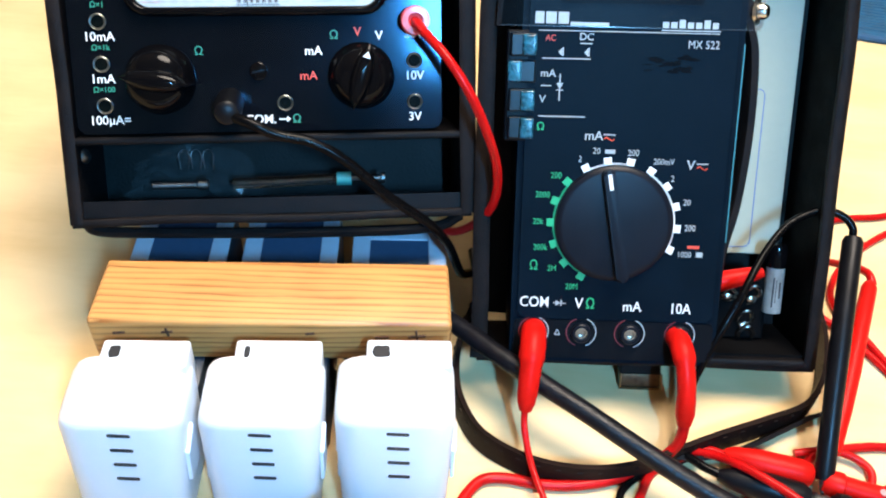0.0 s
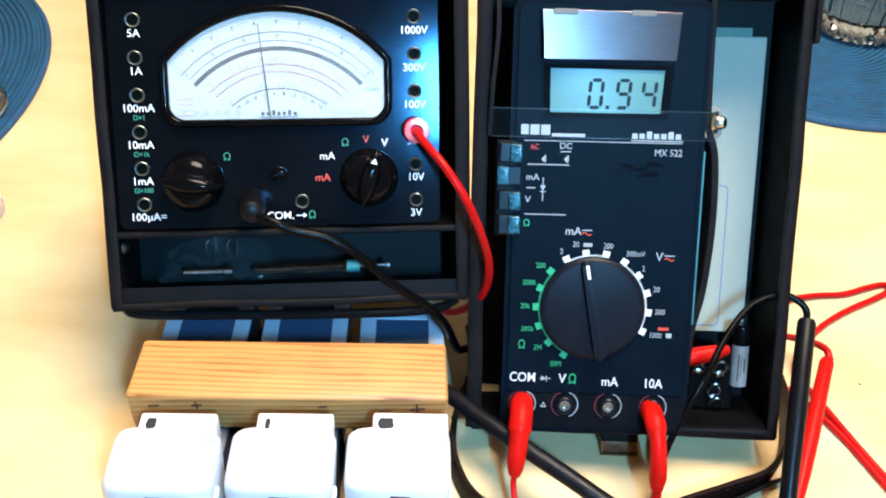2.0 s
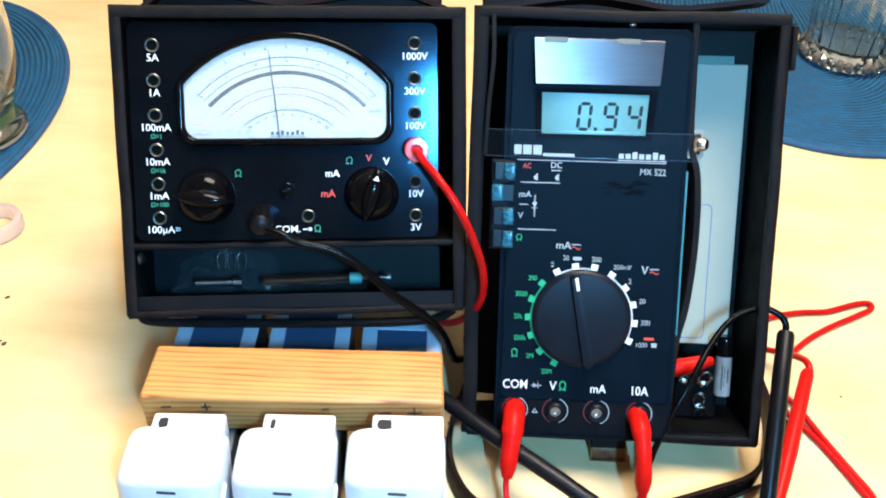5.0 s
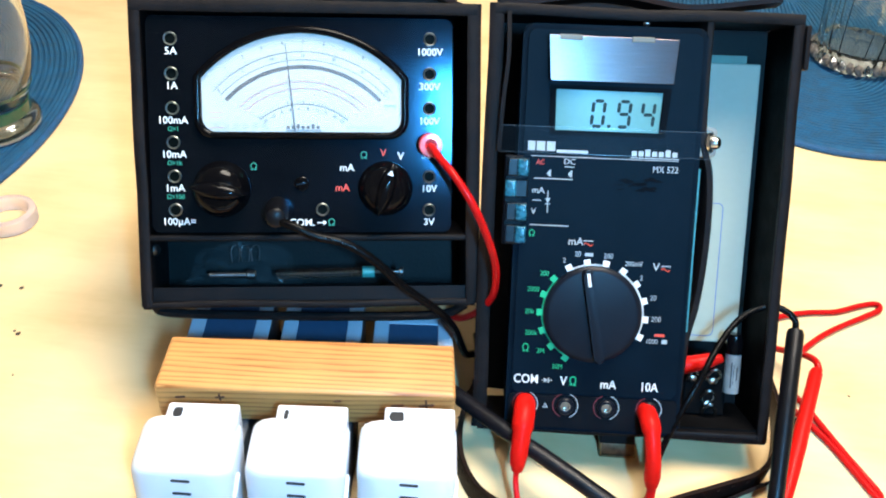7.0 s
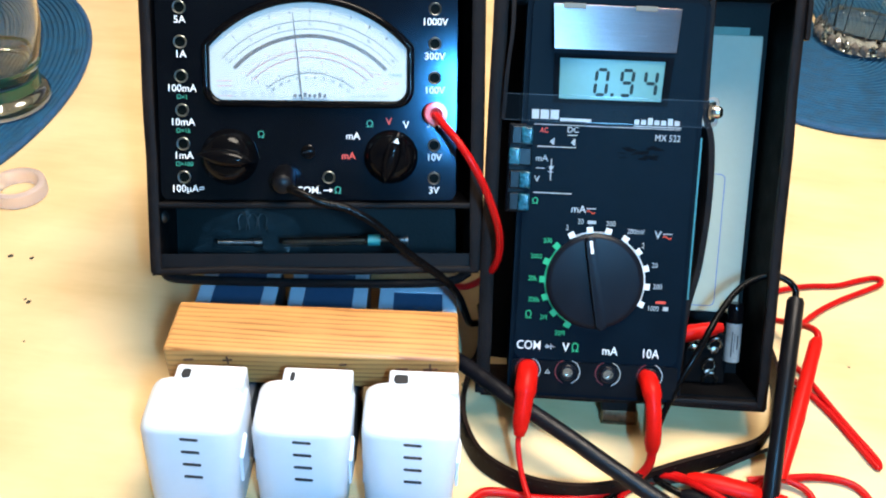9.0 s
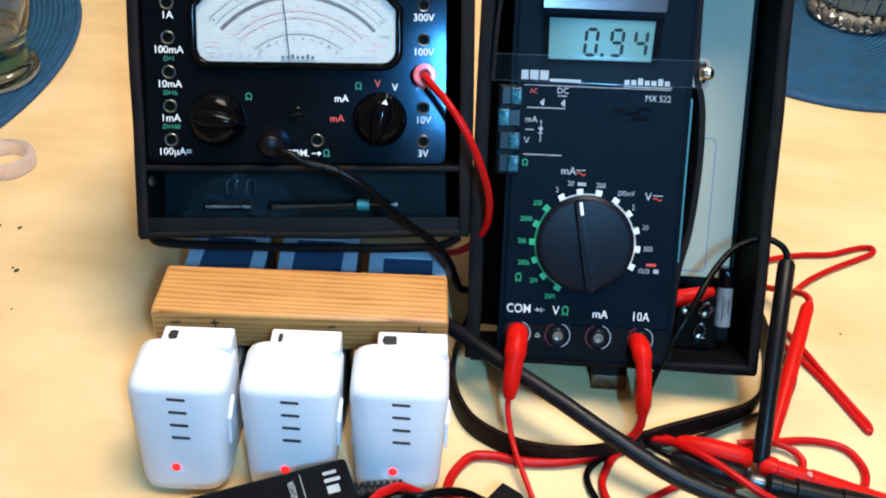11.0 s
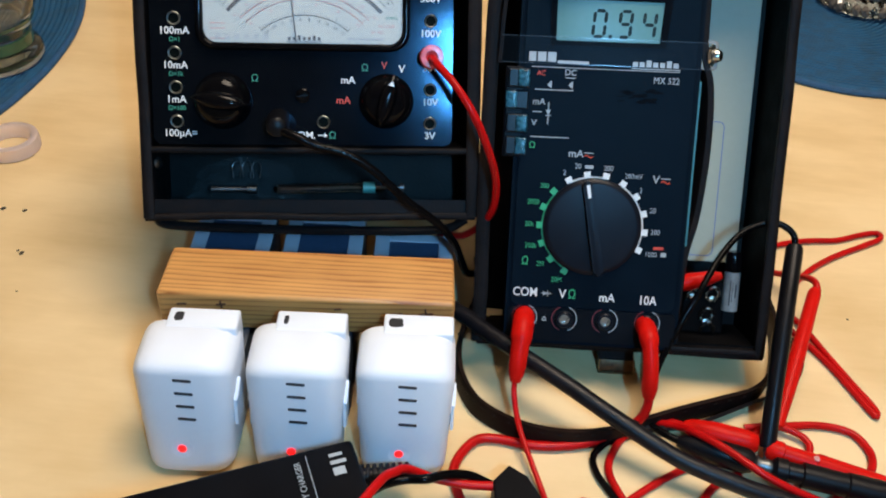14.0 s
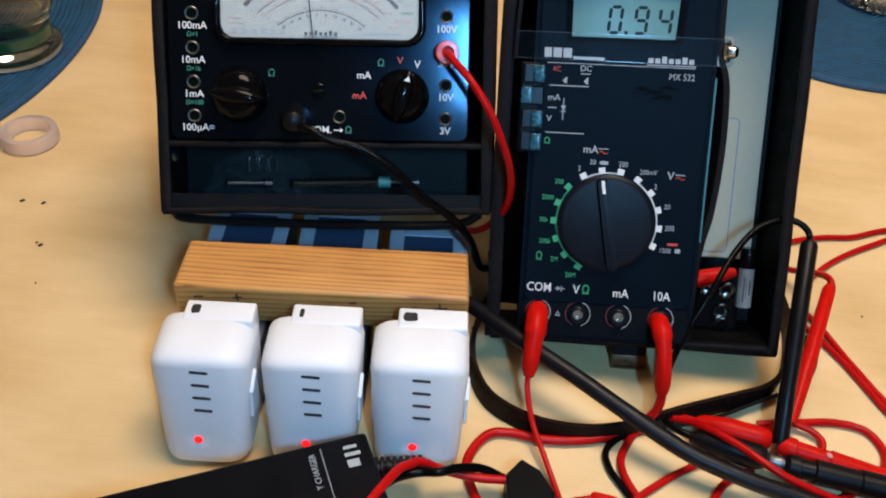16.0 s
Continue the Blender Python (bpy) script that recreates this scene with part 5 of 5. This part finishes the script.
part("clip_sleeve", rod(bmesh.new(), (96, -40, 7.5), (156, -55, 6), [(0, 4.0), (0.03, 5.2), (0.12, 5.2), (0.13, 4.4), (0.36, 4.4), (0.37, 5.0), (0.66, 4.4), (1, 3.8)], 18), RED_PLASTIC, a, smooth=True)
part("rivet", lathe(bmesh.new(), [(1.5, 0), (1.5, 0.6), (0, 0.9)], 12), FADED_RED, a, matrix=at(117, -46, 11.0), smooth=True)
world_tube([(61, -31, 6.5), (54, -28, 5), (46, -30, 3), (33, -37, 2), (27.5, -46, 2), (24.6, -57, 2), (29, -70, 2), (42, -92, 2)], 1.8, RED_WIRE, a, None)
world_tube([(91, -33, 5), (100, -24, 3), (111, -20.5, 2), (127, -18, 2), (141, -20.5, 2), (147, -30, 2), (146.5, -39, 2), (141, -47, 2.2), (130, -56, 2.2), (118, -66, 2.2)], 1.9, RED_WIRE, a, None)
world_tube([(90, -25, 3), (104, -23.5, 4.6), (114, -26, 4), (119, -31, 3), (118, -37, 2)], 1.7, RED_WIRE, a, None)

a = lead("red wire crossing over the thick black cable")
world_tube([(47, -29, 5), (56, -33, 8.5), (64, -41, 14), (75, -50, 16), (86, -59, 16), (98, -64, 13), (118, -68, 8), (145, -73, 4), (175, -82, 2)], 1.8, RED_WIRE, a, None)
a = lead("red wire lying under the thick black cable")
world_tube([(18, -86, 2), (29, -76, 2), (44, -63, 2), (58, -53, 2), (70, -47, 2), (80, -44, 2)], 1.7, RED_WIRE, a, None)
world_tube([(56, -88, 2), (65, -70, 2), (69, -63, 2), (75, -57, 2), (84, -52, 2)], 1.9, RED_WIRE, a, None)

a = lead("black clip lead with metal collar lying on the table")
part("clip_sleeve", rod(bmesh.new(), (96, -52, 9), (160, -62, 8), [(0, 3.6), (0.03, 5.4), (0.1, 5.4), (0.11, 4.6), (0.2, 4.6), (0.21, 5.8), (0.5, 5.4), (0.51, 6.0), (1, 5.8)], 18), PROBE_BLACK, a, smooth=True)
part("clip_sleeve", rod(bmesh.new(), (56, -40.5, 7), (88.5, -50.2, 8.8), [(0, 2.2), (0.15, 4.4), (0.5, 6.0), (0.9, 6.0), (1, 4.2)], 18), PROBE_BLACK, a, smooth=True)
part("metal_collar", rod(bmesh.new(), (88, -50, 8.8), (97, -52.2, 9), [(0, 2.6), (0.2, 3.8), (0.45, 3.0), (0.7, 3.6), (1, 2.6)], 16), DULL_STEEL, a, smooth=True)
world_tube([(42, -29, 5), (47, -34, 6.5), (52, -38, 7), (58, -41, 7.2)], 1.8, BLACK_WIRE, a, None)

cable = thing("power_cable", "thick black rubber power cable", "cable")
world_tube([(-180, 62, 6), (-130, 58, 6), (-92, 50, 10), (-66, 27, 20), (-50.5, 10.5, 26.5), (-26, -11, 28.5), (2, -29.5, 26), (28, -45, 21), (53, -58, 16), (79, -66, 12.5), (105, -71, 9), (140, -82, 6), (200, -105, 4.5), (300, -150, 4.5)], 3.9, RUBBER, cable, None, seg=16, name="sheath")

strap = thing("carry_strap", "long dark brown leather carry strap curled on the table", "strap")
line = spline([(-38, 60, 10), (-42, 38, 9), (-47.5, 17, 7), (-48, -6, 5.4), (-42, -24, 5.4), (-32, -35, 5.4), (-14, -43, 5.4), (7, -44.5, 5.4), (26, -40, 5.4), (42, -32, 5.4), (58, -24, 5.4), (78, -15, 5.4), (96, -6, 5.4), (106, 7, 5.4), (112, 24, 5.4), (115, 46, 5.4), (112, 80, 5.4)], 8)
part("leather_band", sweep(bmesh.new(), line, [(-1.1, -5.3), (1.1, -5.3), (1.4, 0), (1.1, 5.3), (-1.1, 5.3), (-1.4, 0)], up=Vector((0.12, 0.12, 1))), STRAP, strap, smooth=True)
for k in range(9, len(line) - 2, 3):
    d = (line[k + 1] - line[k]).normalized()
    n_out = d.cross(Vector((0, 0, 1))).normalized()
    mid_p = line[k] + n_out * 1.35 + Vector((0, 0, 3.6))
    part("stitch", rod(bmesh.new(), mid_p - d * 1.0, mid_p + d * 1.0, [(0, 0.2), (0.5, 0.32), (1, 0.2)], 6), LEATHER_EDGE, strap)
strap = thing("carry_strap", "short black strap end lying on the table", "strap")
line = spline([(40, -32, 4), (50, -31.5, 3.6), (60, -29, 3.6), (73, -23, 3.6), (88, -14, 3.6), (101, -6.5, 3.6), (112, -1.5, 3.6), (119.5, 8, 3.6), (125, 22, 3.6), (124, 36, 3.6)], 8)
part("leather_band", sweep(bmesh.new(), line, [(-0.9, -3.2), (0.9, -3.2), (0.9, 3.2), (-0.9, 3.2)], up=Vector((0.1, -0.6, 1))), LEATHER, strap, smooth=True)

a = lead("red lead end tucked into the case pocket")
part("plug_sleeve", rod(bmesh.new(), (0, 0, 0), (20, 5, 0), [(0, 4.0), (0.1, 4.4), (0.7, 3.6), (1, 2.0)], 16), RED_PLASTIC, a, matrix=RM @ at(59, 13, -30), smooth=True)


a = lead("red lead end with a short red plug sleeve")
part("plug_sleeve", rod(bmesh.new(), (10.5, -77.5, 3.2), (21.5, -78.5, 3.0), [(0, 2.0), (0.1, 2.8), (0.6, 2.8), (1, 2.4)], 16), RED_PLASTIC, a, smooth=True)
world_tube([(3.5, -79, 2), (7, -78.6, 2.6), (11, -77.6, 3.2)], 1.4, RED_WIRE, a, None)
